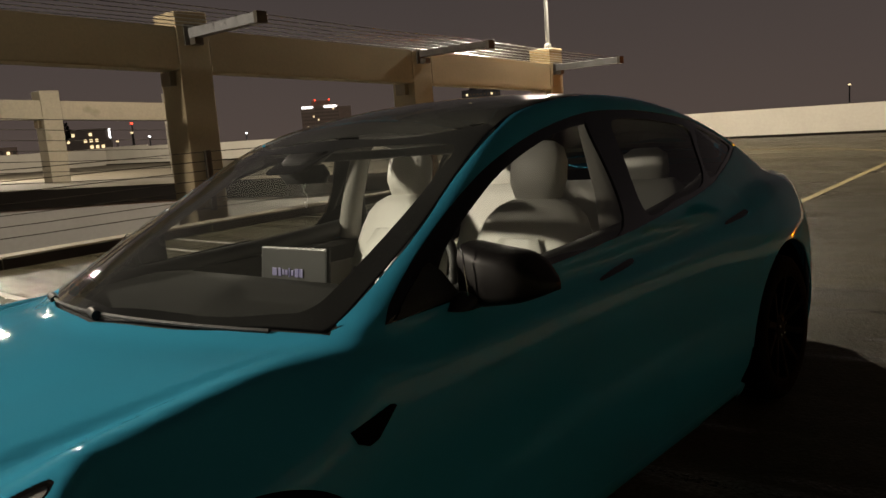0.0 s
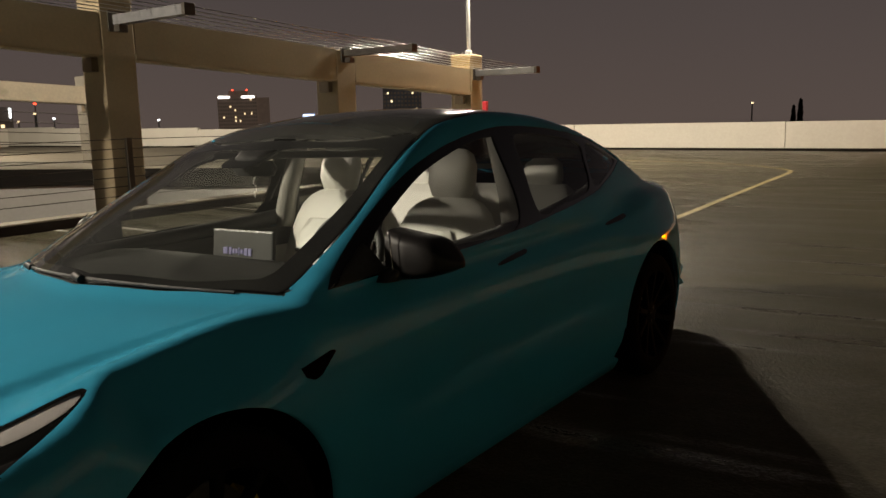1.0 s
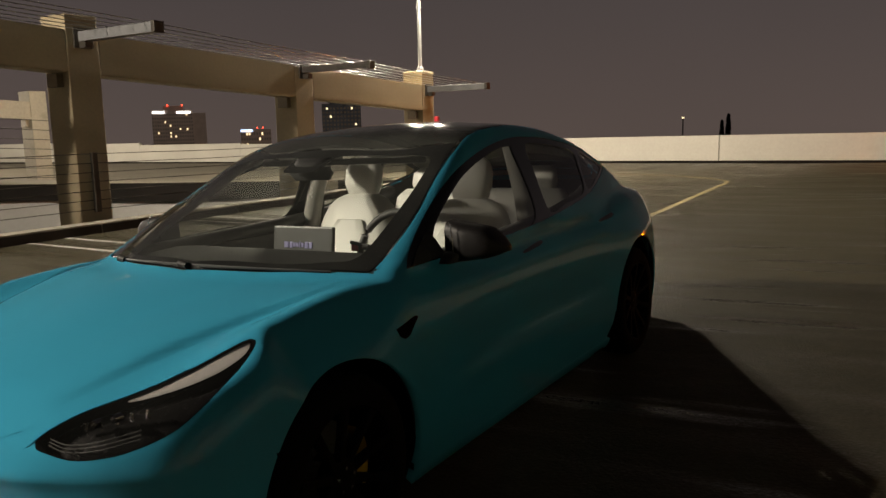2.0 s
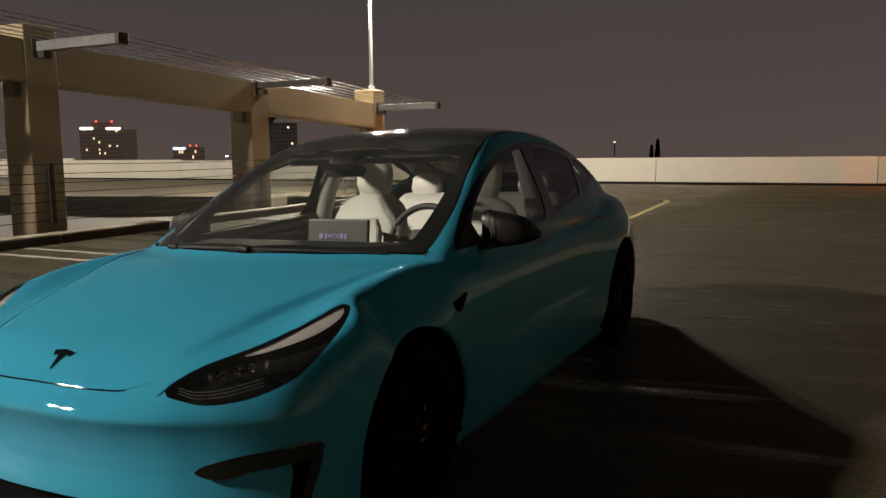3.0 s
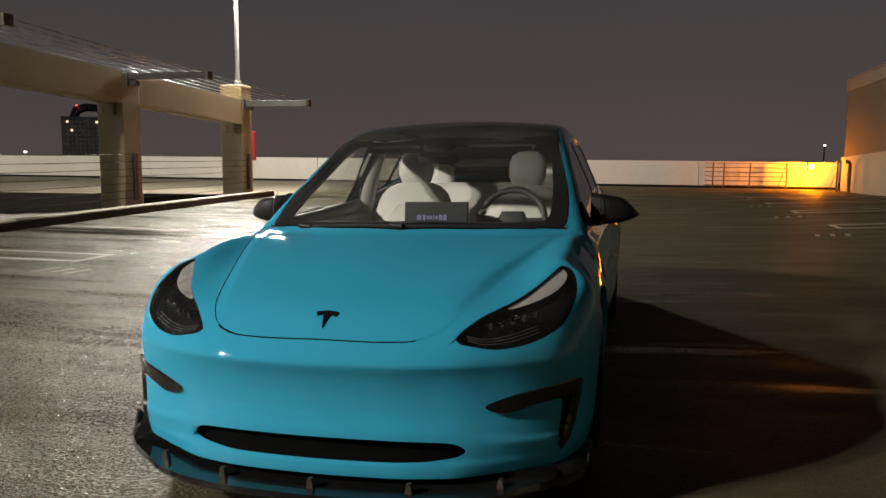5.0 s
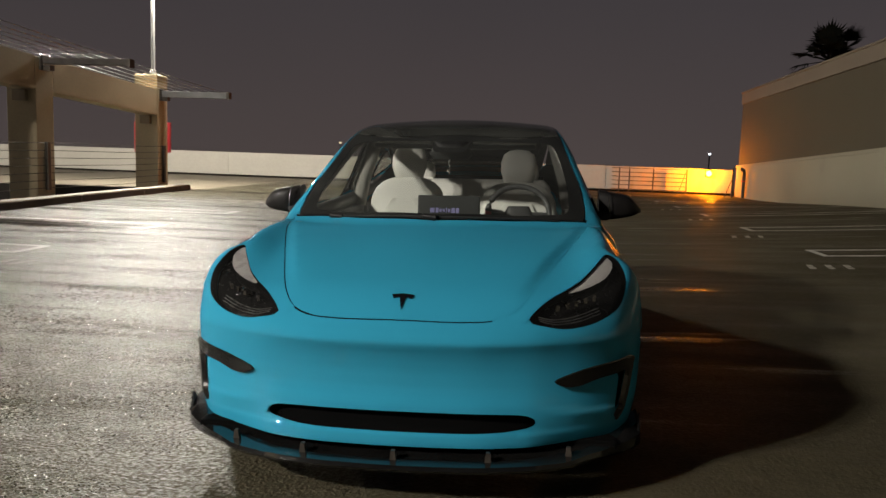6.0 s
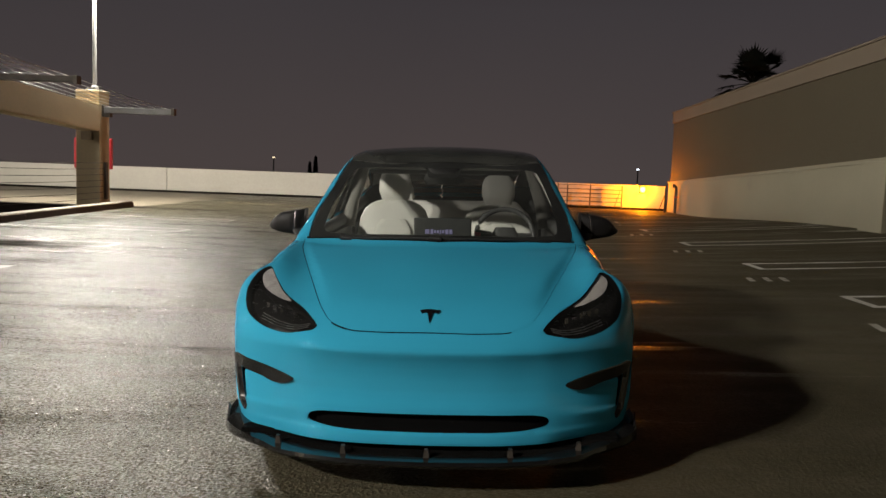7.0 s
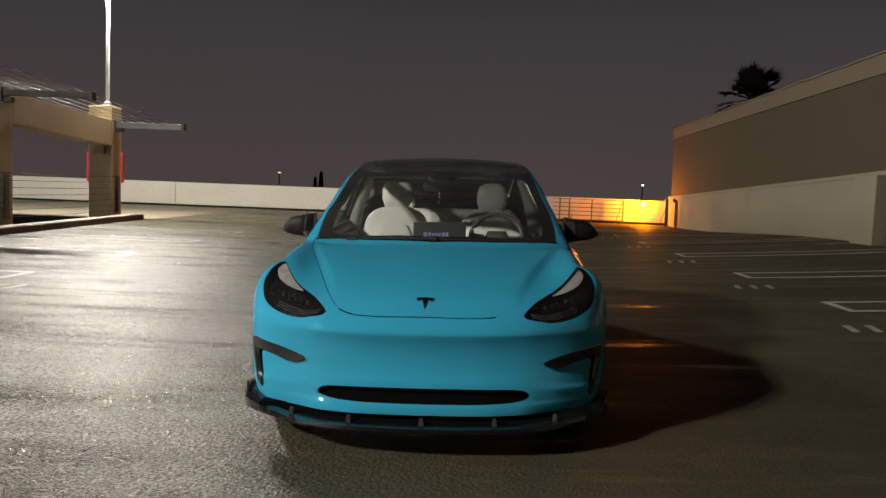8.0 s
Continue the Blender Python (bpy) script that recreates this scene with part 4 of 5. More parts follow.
cowl = [(x, 1.045 + .20 * (abs(x) / .72) ** 2.0, 0) for x in np.linspace(-.72, .72, 25)]
cowl = on(TOP, cowl)
bm = bmesh.new()
prev = None
for p in cowl:
    q = [bm.verts.new(p + d) for d in ((0, -.012, -.016), (0, .035, .006))]
    if prev:
        bm.faces.new((prev[0], q[0], q[1], prev[1]))
    prev = q
part("cowl_trim", bm, MATT_BLACK, CAR)

# cabin: dash, screen, steering wheel, seats, door cards, mirror and charm
dash = plate([(1.18, .86), (1.34, .905), (1.58, .918), (1.70, .905), (1.77, .86), (1.76, .62), (1.60, .50), (1.25, .50)], 1.40, "x", at=-.70, bevel=.012)
dashboard = part("dashboard", dash, DASH_BLACK, CAR, "black soft dashboard", smooth=30)
part("dash_strip", slab(-.69, .69, 1.755, 1.785, .74, .80, .006), WOOD, dashboard)
screen = part("touch_screen", slab(-.176, .176, -.010, .010, -.215, 0, .008, m=Matrix.Translation((0, 1.722, 1.012)) @ pose(0, 0, 0, -8, 0, 0)), SCREEN_GREY, CAR, "black tablet display on the dash")
for x, w, h in ((-.092, .026, .026), (-.064, .016, .028), (-.044, .013, .018), (-.027, .012, .018), (-.012, .006, .030), (.004, .013, .018), (.027, .020, .028), (.051, .018, .028)):
    part("decal_bar", slab(x - w / 2, x + w / 2, -.0145, -.0115, -.085 - h / 2, -.085 + h / 2, .001, m=Matrix.Translation((0, 1.722, 1.012)) @ pose(0, 0, 0, -8, 0, 0)), VIOLET, screen, "plain violet decal bar")
part("screen_stem", slab(-.05, .05, 1.70, 1.75, .70, .85, .01), CABIN_BLACK, screen)
tilt = Matrix.Translation((.388, 1.86, .905)) @ pose(0, 0, 0, -24, 0, 0)
ring = [tilt @ Vector((.178 * math.cos(a), 0, .172 * math.sin(a))) for a in np.linspace(0, math.tau, 40, endpoint=False)]
steer = part("steering_wheel", tube(ring, .0165, 10, closed=True), CABIN_BLACK, CAR, "black leather steering wheel", smooth=60)
part("hub", rounds([(tilt @ Vector((0, 0, -.075)), .05, .02, 3), (tilt @ Vector((0, 0, 0)), .085, .03, 3), (tilt @ Vector((0, 0, .05)), .06, .02, 3)], 18), CABIN_BLACK, steer, smooth=50)
for a in (0, math.pi, -math.pi / 2):
    part("spoke", tube([tilt @ Vector((0, 0, 0)), tilt @ Vector((.17 * math.cos(a), 0, .165 * math.sin(a)))], .014, 6), CABIN_BLACK, steer)
part("stalk", tube([(.30, 1.80, .92), (.20, 1.80, .935)], .009, 6), CABIN_BLACK, steer)
part("red_tag", slab(.20, .235, 1.80, 1.81, .895, .935, .003), RED_TAG, steer, "small red tag on the stalk")



def front_seat(x, name, dy=0.0, dz=0.0):
    seat = thing(name, "white leather front seat with a tall headrest", "", pose(0, dy, dz))
    seat.parent = CAR
    part("backrest", rounds([((x, 2.45, .42), .22, .09, 3.2), ((x, 2.48, .55), .255, .10, 3.2), ((x, 2.535, .72), .268, .095, 3.0), ((x, 2.585, .86), .262, .085, 3.0), ((x, 2.625, .96), .246, .075, 2.8), ((x, 2.642, 1.015), .222, .068, 2.6), ((x, 2.655, 1.055), .178, .060, 2.5), ((x, 2.662, 1.080), .120, .050, 2.4), ((x, 2.668, 1.092), .05, .03, 2.2)]), SEAT_WHITE, seat, smooth=60)
    part("insert", rounds([((x, 2.375, .46), .13, .016, 4), ((x, 2.384, .56), .145, .018, 4), ((x, 2.443, .74), .145, .018, 4), ((x, 2.50, .88), .13, .016, 4), ((x, 2.532, .95), .09, .01, 3)], 20), SEAT_WHITE, seat, "smooth white centre panel", smooth=60)
    part("headrest", rounds([((x, 2.685, 1.065), .065, .035, 2.6), ((x, 2.678, 1.09), .098, .052, 2.8), ((x, 2.68, 1.15), .118, .060, 2.8), ((x, 2.695, 1.22), .118, .055, 2.8), ((x, 2.705, 1.27), .100, .045, 2.6), ((x, 2.71, 1.295), .062, .028, 2.4), ((x, 2.71, 1.30), .02, .012, 2.2)]), SEAT_WHITE, seat, smooth=60)
    part("cushion", rounds([((x, 2.18, .30), .25, .26, 4), ((x, 2.16, .40), .27, .28, 4), ((x, 2.16, .46), .25, .26, 3.5), ((x, 2.16, .475), .18, .2, 3)]), SEAT_WHITE, seat, smooth=60)
    part("belt", tube([(x + math.copysign(.30, x), 2.66, 1.10), (x + math.copysign(.30, x), 2.62, .45)], .012, 6), CABIN_BLACK, seat)
    return seat


front_seat(-.378, "passenger_seat")
front_seat(.372, "driver_seat", -.07, -.02)
bench = part("rear_bench", rounds([((0, 3.20, .35), .60, .30, 5), ((0, 3.2, .48), .62, .30, 5), ((0, 3.22, .52), .62, .22, 5), ((0, 3.30, .75), .62, .11, 5), ((0, 3.37, 1.01), .60, .09, 5), ((0, 3.38, 1.06), .55, .05, 4)], 40), SEAT_WHITE, CAR, "white rear bench seat", smooth=50)
for x in (-.40, .40):
    part("headrest", rounds([((x, 3.41, 1.03), .09, .04, 3), ((x, 3.41, 1.09), .115, .05, 3), ((x, 3.42, 1.165), .105, .045, 3), ((x, 3.425, 1.195), .06, .03, 2.5)], 20), SEAT_WHITE, bench, smooth=60)
for s in (False, True):
    card = part("door_card", mirrored(slab(.70, .765, 1.34, 3.30, .25, .90, .03), s), CABIN_BLACK, CAR)
    part("door_insert", mirrored(slab(.69, .702, 1.60, 3.20, .45, .80, .005), s), SEAT_WHITE, card, "white door insert")
    part("door_top", mirrored(tube((BELT[:34] - (.062, 0, .022)).tolist(), .042, 10), s), CABIN_BLACK, card, "black soft door top", smooth=60)
    part("armrest", mirrored(slab(.64, .70, 1.75, 2.35, .62, .70, .02), s), SEAT_WHITE, CAR, "white door armrest")
    part("pillar_trim", mirrored(tube([(.715, 2.58, .90), (.68, 2.60, 1.08), (.60, 2.63, 1.33)], [.055, .05, .045], 10), s), CABIN_GREY, CAR, "light grey inner pillar", smooth=60)
    part("pillar_trim", mirrored(tube([(.725, 1.36, .93), (.697, 1.56, 1.045), (.660, 1.74, 1.145), (.612, 1.93, 1.26), (.575, 2.07, 1.325)], [.024, .024, .024, .024, .024], 10), s), CABIN_GREY, CAR, "grey inner windscreen pillar", smooth=60)
    part("visor", mirrored(slab(.10, .48, -.01, .01, -.07, .07, .01, m=Matrix.Translation((0, 2.09, 1.318)) @ pose(0, 0, 0, 76, 0, 0)), s), CABIN_GREY, CAR)
part("header_trim", slab(-.48, .48, 1.975, 2.03, 1.275, 1.305, .012), CABIN_BLACK, CAR)
part("console", slab(-.11, .11, 1.72, 2.55, .25, .52, .03), GLOSS_BLACK, CAR)
inner = part("inner_mirror", rounds([((0, 1.80, 1.215), .10, .014, 4), ((0, 1.795, 1.245), .125, .02, 4), ((0, 1.79, 1.275), .11, .014, 4)], 20), MATT_BLACK, CAR, smooth=50)
part("camera_pod", rounds([((0, 1.76, 1.255), .05, .04, 3), ((0, 1.80, 1.29), .085, .05, 3), ((0, 1.84, 1.315), .10, .05, 3)], 16), MATT_BLACK, inner, smooth=50)
random.seed(11)
pts = [(.004 * math.sin(k * 1.3) - .01, 1.80 + .004 * math.cos(k), 1.225 - .0095 * k) for k in range(11)]
charm = part("hanging_charm", tube(pts, .0011, 5), LAMP_WHITE, CAR, "pale beaded charm hanging from the mirror")
for k in range(9):
    b = bmesh.new()
    bmesh.ops.create_icosphere(b, subdivisions=1, radius=random.uniform(.0025, .0048), matrix=Matrix.Translation(Vector(pts[k + 1]) + Vector((random.uniform(-.005, .005), 0, 0))))
    part("bead", b, LAMP_WHITE, charm)

# ---- the deck and what bounds it ----


def rise(x, y):
    """The deck's height: a shallow drain under the car, rising towards the building."""
    x, y = np.asarray(x, float), np.asarray(y, float)
    fade = np.clip((28 - y) / 15, 0, 1)
    fade = fade * fade * (3 - 2 * fade)
    return np.where(x < 0, .021 * x * np.exp(-(x / 2.2) ** 2), (.021 * x + .0035 * x * x) * fade)


def sheet(name, xs, ys, height, material, label, thick=.35):
    """A floor of the given grid and height, with depth below."""
    bm = bmesh.new()
    rows = [[bm.verts.new((x, y, float(height(x, y)))) for x in xs] for y in ys]
    for a, b in zip(rows, rows[1:]):
        for i in range(len(xs) - 1):
            bm.faces.new((a[i], a[i + 1], b[i + 1], b[i]))
    rim = [e for e in bm.edges if e.is_boundary]
    low = bmesh.ops.extrude_edge_only(bm, edges=rim)["geom"]
    for v in low:
        if isinstance(v, bmesh.types.BMVert):
            v.co.z -= thick
    return tagged(part(name, bm, material, smooth=40), label, "floor", kind="structure")


EDGE_X, WALL_X, END_Y = -9.12, 8.55, 30.3
sheet("floor_1", np.arange(EDGE_X, 8.76, .65), np.arange(-34, 30.7, .8), rise, DECK, "wet brown parking deck with grit and puddle film")
sheet("floor_2", (-62, -40, -25, EDGE_X), (18.9, 24, 30.5), lambda x, y: 0, RAMP_FLOOR, "pale parking deck beyond the ramp opening")


def ramp_z(y):
    return .56 - .057 * (y - 7.5)


RAMP_X = -13.5
sheet("ramp", (-62, -40, -25, RAMP_X), (-34, -15, 0, 17.3, 18.9), lambda x, y: max(ramp_z(y), 0) - (.004 if y > 18 else 0), RAMP_FLOOR, "sloping parking ramp with a dark slab edge", thick=.27)
edge = bmesh.new()


def slab_depth(y):
    return .29 + .14 * min(max((y - 8.7) / 3.3, 0), 1)


for y0, y1 in ((-34, 8.7), (8.7, 12), (12, 17.3)):
    vs = [edge.verts.new(c) for c in ((RAMP_X + .02, y0, ramp_z(y0) + .05), (RAMP_X + .02, y1, ramp_z(y1) + .05), (RAMP_X + .02, y1, ramp_z(y1) - slab_depth(y1)), (RAMP_X + .02, y0, ramp_z(y0) - slab_depth(y0)))]
    ws = [edge.verts.new(v.co - Vector((.12, 0, 0))) for v in vs]
    for q in (vs, ws[::-1], *[(vs[i], ws[i], ws[(i + 1) % 4], vs[(i + 1) % 4]) for i in range(4)]):
        edge.faces.new(q)
bmesh.ops.recalc_face_normals(edge, faces=edge.faces)
tagged(part("slab_edge", edge, SLAB_DARK), "dark concrete edge of the sloping ramp", "slab edge", kind="structure")
below = slab(-13.80, -13.505, 0, 1, 0, 1, 0)
for v in below.verts:
    y = -34 + v.co.y * 51.2
    v.co = Vector((v.co.x, y, -3.0 if v.co.z < .5 else ramp_z(y) - .272))
tagged(part("wall_ramp", below, RAMP_WALL), "pale wall below the ramp's edge", "wall", kind="structure")
tagged(part("floor_lower", slab(-16, EDGE_X + .3, -34, 19, -3.3, -3.0, 0), DECK), "lower deck seen through the opening", "floor", kind="structure")
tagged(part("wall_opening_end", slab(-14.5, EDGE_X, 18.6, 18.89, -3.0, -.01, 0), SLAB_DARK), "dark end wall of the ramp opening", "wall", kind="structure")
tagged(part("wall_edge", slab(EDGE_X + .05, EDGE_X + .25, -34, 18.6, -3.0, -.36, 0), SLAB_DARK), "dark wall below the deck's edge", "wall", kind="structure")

# raised island along the opening, kerb face towards the deck, joints every few metres
island = thing("kerb", "grey concrete kerb island along the ramp opening, edge worn", "kerb", kind="structure")


def kerb_x(y):
    return -8.35 - .064 * (y - 4.6)


y0 = -30.0
while y0 < 19.0:
    y1 = min(y0 + 3.05, 19.0)
    bm = slab(0, 1, 0, 1, 0, 1, 0)
    for v in bm.verts:
        y = y0 + .006 + v.co.y * (y1 - y0 - .012)
        out = kerb_x(y) - (.10 if y1 > 18.9 and v.co.y > .5 else 0)
        v.co = Vector((kerb_x(y) - .40 if v.co.x < .5 else out - (.02 if v.co.z > .5 else 0), y, -.30 if v.co.z < .5 else .15))
    bmesh.ops.bevel(bm, geom=bm.edges[:], offset=.018, segments=2, affect="EDGES")
    stone = part("kerbstone", bm, KERB, island)
    # Thin strip, far darker than the stone, over its deck-side face.
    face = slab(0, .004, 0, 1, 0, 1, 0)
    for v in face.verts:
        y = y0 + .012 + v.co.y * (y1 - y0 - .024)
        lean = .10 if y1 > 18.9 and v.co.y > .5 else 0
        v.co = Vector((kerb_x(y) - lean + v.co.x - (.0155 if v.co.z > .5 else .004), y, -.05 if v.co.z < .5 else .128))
    part("dark_face", face, KERB_FACE, stone, "dark kerb face")
    y0 += 3.05

# parapet of the deck's end: cast panels with open joints, a drip edge and a darker foot
parapet = thing("wall_north", "pale painted concrete parapet with vertical joints", "wall", kind="structure")
joints = [-62.0, -55.2, -46.7, -38.2, -29.7, -21.2, -12.75, -4.3, 3.45]
for a, b in zip(joints, joints[1:]):
    lift = max(0, (-30 - (a + b) / 2) * .014)
    part("panel", slab(a + .012, b - .012, END_Y, END_Y + .22, -.1, 1.04 + lift, .012), PARAPET, parapet)
part("panel", slab(3.46, 8.55, END_Y, END_Y + .22, -.1, 1.03, .012), PARAPET, parapet)
part("foot", slab(-62, 8.5, END_Y - .09, END_Y - .003, -.1, .085, .02), SLAB_DARK, parapet, "dark strip along the foot of the wall")

# building along the other side
building = thing("building", "tan stucco building with pale base course and coping", "building", kind="structure")


def course(name, x0, x1, low, high, material, y0=-34.0, y1=29.7, label=""):
    bm = slab(x0, x1, 0, 1, 0, 1, 0)
    bmesh.ops.subdivide_edges(bm, edges=[e for e in bm.edges if abs(e.verts[0].co.y - e.verts[1].co.y) > .5], cuts=12)
    for v in bm.verts:
        y = y0 + v.co.y * (y1 - y0)
        v.co = Vector((v.co.x, y, low(y) if v.co.z < .5 else high(y)))
    return part(name, bm, material, building, label)


def ledge(y):
    return 1.19 + (29.6 - max(y, 0)) * .041


def roofline(y):
    return 4.02 + (30 - max(y, 0)) * .018


course("base_course", 8.49, 14, lambda y: -.2, ledge, WALL_WHITE, label="off-white stucco base of the wall")
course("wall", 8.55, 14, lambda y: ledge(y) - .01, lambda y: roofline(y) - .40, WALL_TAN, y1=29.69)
course("ledge", 8.455, 8.8, lambda y: ledge(y) - .05, lambda y: ledge(y) + .035, WALL_WHITE, y1=29.71)
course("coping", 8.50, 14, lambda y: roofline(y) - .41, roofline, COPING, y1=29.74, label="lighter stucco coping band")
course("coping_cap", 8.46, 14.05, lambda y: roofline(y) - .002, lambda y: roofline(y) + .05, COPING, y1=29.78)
part("roof", slab(8.8, 14, -34, 29.6, 3.9, 4.0, 0), SLAB_DARK, building)
for y in (12.95, 3.2, -6.5):
    part("pilaster", slab(8.22, 8.488, y - .55, y + .38, .1, ledge(y) - .05, .02), WALL_WHITE, building)
tagged(part("wall_south", slab(-62, 14, -34.4, -34, -3, 1.05, .01), PARAPET), "pale parapet behind the walk", "wall", kind="structure")
tagged(part("wall_west", slab(-62.3, -62, -34, 30.5, -3, 1.4, .01), PARAPET), "pale far parapet", "wall", kind="structure")
ground = slab(-430, 430, -430, 430, -12.5, -12, 0)
tagged(part("ground", ground, surface("dark_town", (.02, .019, .017), .9, 0, .4, .01, .2)), "dark town ground far below the deck", "ground", kind="structure")


# painted lines, laid on the deck's surface
def stripe(name, pts, width, material, label, parent=None, category="road marking"):
    bm = bmesh.new()
    P = even(np.array(pts, float), .3, closed=False)
    prev = None
    for i, p in enumerate(P):
        d = P[min(i + 1, len(P) - 1)] - P[max(i - 1, 0)]
        nrm = np.array((-d[1], d[0])) / max(np.hypot(*d), 1e-6) * width / 2
        q = [bm.verts.new((*(p + s * nrm), float(rise(*(p + s * nrm))) + h)) for s, h in ((-1, .004), (1, .004))]
        if prev:
            bm.faces.new((prev[0], q[0], q[1], prev[1]))
        prev = q
    bmesh.ops.recalc_face_normals(bm, faces=bm.faces)
    ob = part(name, bm, material, parent, label if not parent else "")
    return ob if parent else tagged(ob, label, category, kind="structure")


stripe("yellow_line", loop([(-1.1, 6.2), (-1.35, 10.8), (-1.6, 15.5), (-1.80, 19.5)], closed=False), .11, YELLOW_LINE, "worn yellow lane line curving across the deck")
stripe("yellow_line", loop([(-1.80, 19.5), (-1.95, 20.2), (-2.5, 21.0), (-3.6, 21.9), (-5.2, 22.6), (-8, 23.2)], closed=False), .11, YELLOW_LINE, "worn yellow lane line turning along the far wall")


def bay_mark(x0, x1, y0, y1, end):
    """A closed double stall line and the bars of an unreadable stall number before it."""
    mark = thing("stall_line", "worn white double stall line on the wet deck", "road marking", group="stall lines", kind="structure")
    stripe("stripe", [(x0, y0), (x1, y0)], .09, WHITE_LINE, "", mark)
    stripe("stripe", [(x0, y1), (x1, y1)], .09, WHITE_LINE, "", mark)
    stripe("stripe", [(end, y0 - .045), (end, y1 + .045)], .09, WHITE_LINE, "", mark)
    return mark


for i, y in enumerate((2.05, 5.15, 8.13, 11.56, 15.0, 18.4, 21.8)):
    bay_mark(4.05 + .02 * i, 8.1, y - .62, y, 4.09 + .02 * i)
    for k in range(3):
        x, yy = 3.62 + .20 * k, y - 1.62
        stripe("number_bar", [(x - .03, yy - .17), (x + .03, yy + .17)], .07, FADED_LINE, "worn white bar of a stall number")
for i, y in enumerate((-.1, 2.9, 5.95, 8.98, 12.0, 15.0)):
    bay_mark(-8.3 - .18 * i, -5.2, y - .6, y, -5.24)
    for k in range(3):
        x, yy = -5.1 + .20 * k, y - 1.25
        stripe("number_bar", [(x - .03, yy - .17), (x + .03, yy + .17)], .07, FADED_LINE, "worn white bar of a stall number")

# ---- beam frame along the opening, with its cable trellis, railing and lamps ----


def beam_top(y):
    return 3.24 - .047 * (y - 7.9)


def cap_top(y):
    return 3.53 - .033 * (y - 7.5)


COLS = (18.5, 13.15, 7.55, 1.95, -3.65, -9.25, -14.85)


def frame_row(x, ys, foot, rise_by, label, arms=True, concrete=BEIGE, deep=.70):
    row = thing("pergola", label, "pergola")
    for k, y in enumerate(ys):
        capped = not arms or k != 1
        z1 = cap_top(y) + rise_by if capped else beam_top(y) - .004
        col = part("column", slab(x - .33, x + .33, y - .30, y + .30, foot(y), z1, .02), concrete, row)
        if capped:
            part("cap_joint", slab(x - .338, x + .338, y - .308, y + .308, z1 - .07, z1 - .045, .004), concrete, col)
        bt = beam_top(y) + rise_by
        part("bracket", slab(x - .13, x + .16, y - .42, y - .302, bt - deep - .23, bt - deep, .008), CORBEL, col, "dark steel seat below the beam")
        if k + 1 < len(ys):
            b = slab(0, 1, 0, 1, 0, 1, 0)
            for v in b.verts:
                yy = ys[k + 1] + .305 if v.co.y < .5 else y - .305
                v.co = Vector((x - .15 + .476 * v.co.x, yy, beam_top(yy) + rise_by - (deep if v.co.z < .5 else 0)))
            bmesh.ops.bevel(b, geom=b.edges[:], offset=.015, segments=2, affect="EDGES")
            beam = part("beam", b, concrete, row)
            lip = slab(0, 1, 0, 1, 0, 1, 0)
            for v in lip.verts:
                yy = ys[k + 1] + .31 if v.co.y < .5 else y - .31
                v.co = Vector((x + .31 + .035 * v.co.x, yy, beam_top(yy) + rise_by - (deep - .02 if v.co.z < .5 else deep - .09)))
            part("drip_edge", lip, concrete, beam)
        if arms:
            za = bt + .02
            # The second arm's shade is put into its colour: a darker steel.
            shaded = k == 1
            part("arm", slab(x + .335, x + 2.22, y - .09, y + .09, za - (.16 if shaded else .19), za - .03, .006), SHADED_STEEL if shaded else ARM_STEEL, row, "steel arm coloured dark for its shade" if shaded else "galvanised steel arm")
            part("arm_end", slab(x + 2.222, x + 2.30, y - .10, y + .10, za - .20, za - .02, .006), STEEL, row)
            part("arm_plate", slab(x + .332, x + .36, y - .17, y + .17, za - .30, za + .04, .004), STEEL, row)
            part("arm_seat", slab(x + .362, x + .52, y - .08, y + .08, za - .30, za - .192, .004), STEEL, row)
    return row


near_row = frame_row(-10.27, COLS, lambda y: -3.0, 0.0, "beige concrete beam frame with steel trellis arms")
for k in range(6):
    xw = -9.78 + .31 * k
    pts = [(xw, y, beam_top(y) + .005 - (.02 * math.sin((y - 1.95) / 5.6 * math.pi) ** 2)) for y in np.arange(-14.85, 18.6, 1.4)] + [(xw, 18.55, beam_top(18.55) + .005)]
    part("trellis_cable", tube(pts, .008, 6), WIRE, near_row, smooth=60)
frame_row(-24.3, (15.35, 10.85, 6.35, 1.85, -2.65), lambda y: ramp_z(y) - .02, -.10, "weathered beige concrete beam frame beyond the ramp", arms=False, concrete=BEIGE_OLD, deep=.60)

rail = thing("cable_railing", "steel cable railing with dark flat posts", "railing")
for y in COLS[:6]:
    part("post", slab(-9.93, -9.86, y - .06, y + .04, .19, 1.22, .006), STEEL, rail)
for k in range(7):
    z = .24 + .16 * k
    pts = [(-9.895, y, z - .02 * math.sin((y + 9.25) / 5.6 * math.pi) ** 2) for y in np.arange(-9.25, 18.5, 1.4)] + [(-9.895, 18.5, z)]
    part("cable", tube(pts, .007, 5), CABLE, rail, smooth=60)

ramp_rail = thing("cable_railing", "steel cable railing along the ramp's edge", "railing")
for y in (-12.7, -7.1, -1.5, 4.1, 9.7):
    part("post", slab(-13.58, -13.55, y - .015, y + .015, ramp_z(y) + .045, ramp_z(y) + 1.42, .006), STEEL, ramp_rail)
for k in range(7):
    pts = [(-13.565, y, ramp_z(y) + .20 * (k + 1) - .02 * math.sin((y + 12.7) / 5.6 * math.pi) ** 2) for y in np.arange(-12.7, 9.8, 1.4)]
    part("cable", tube(pts, .008, 5), CABLE, ramp_rail, smooth=60)

# red sign boxes on the end column
sign = thing("sign_board", "red painted board fixed behind the end column", "sign board", pose(-10.53, 19.25, 1.46))
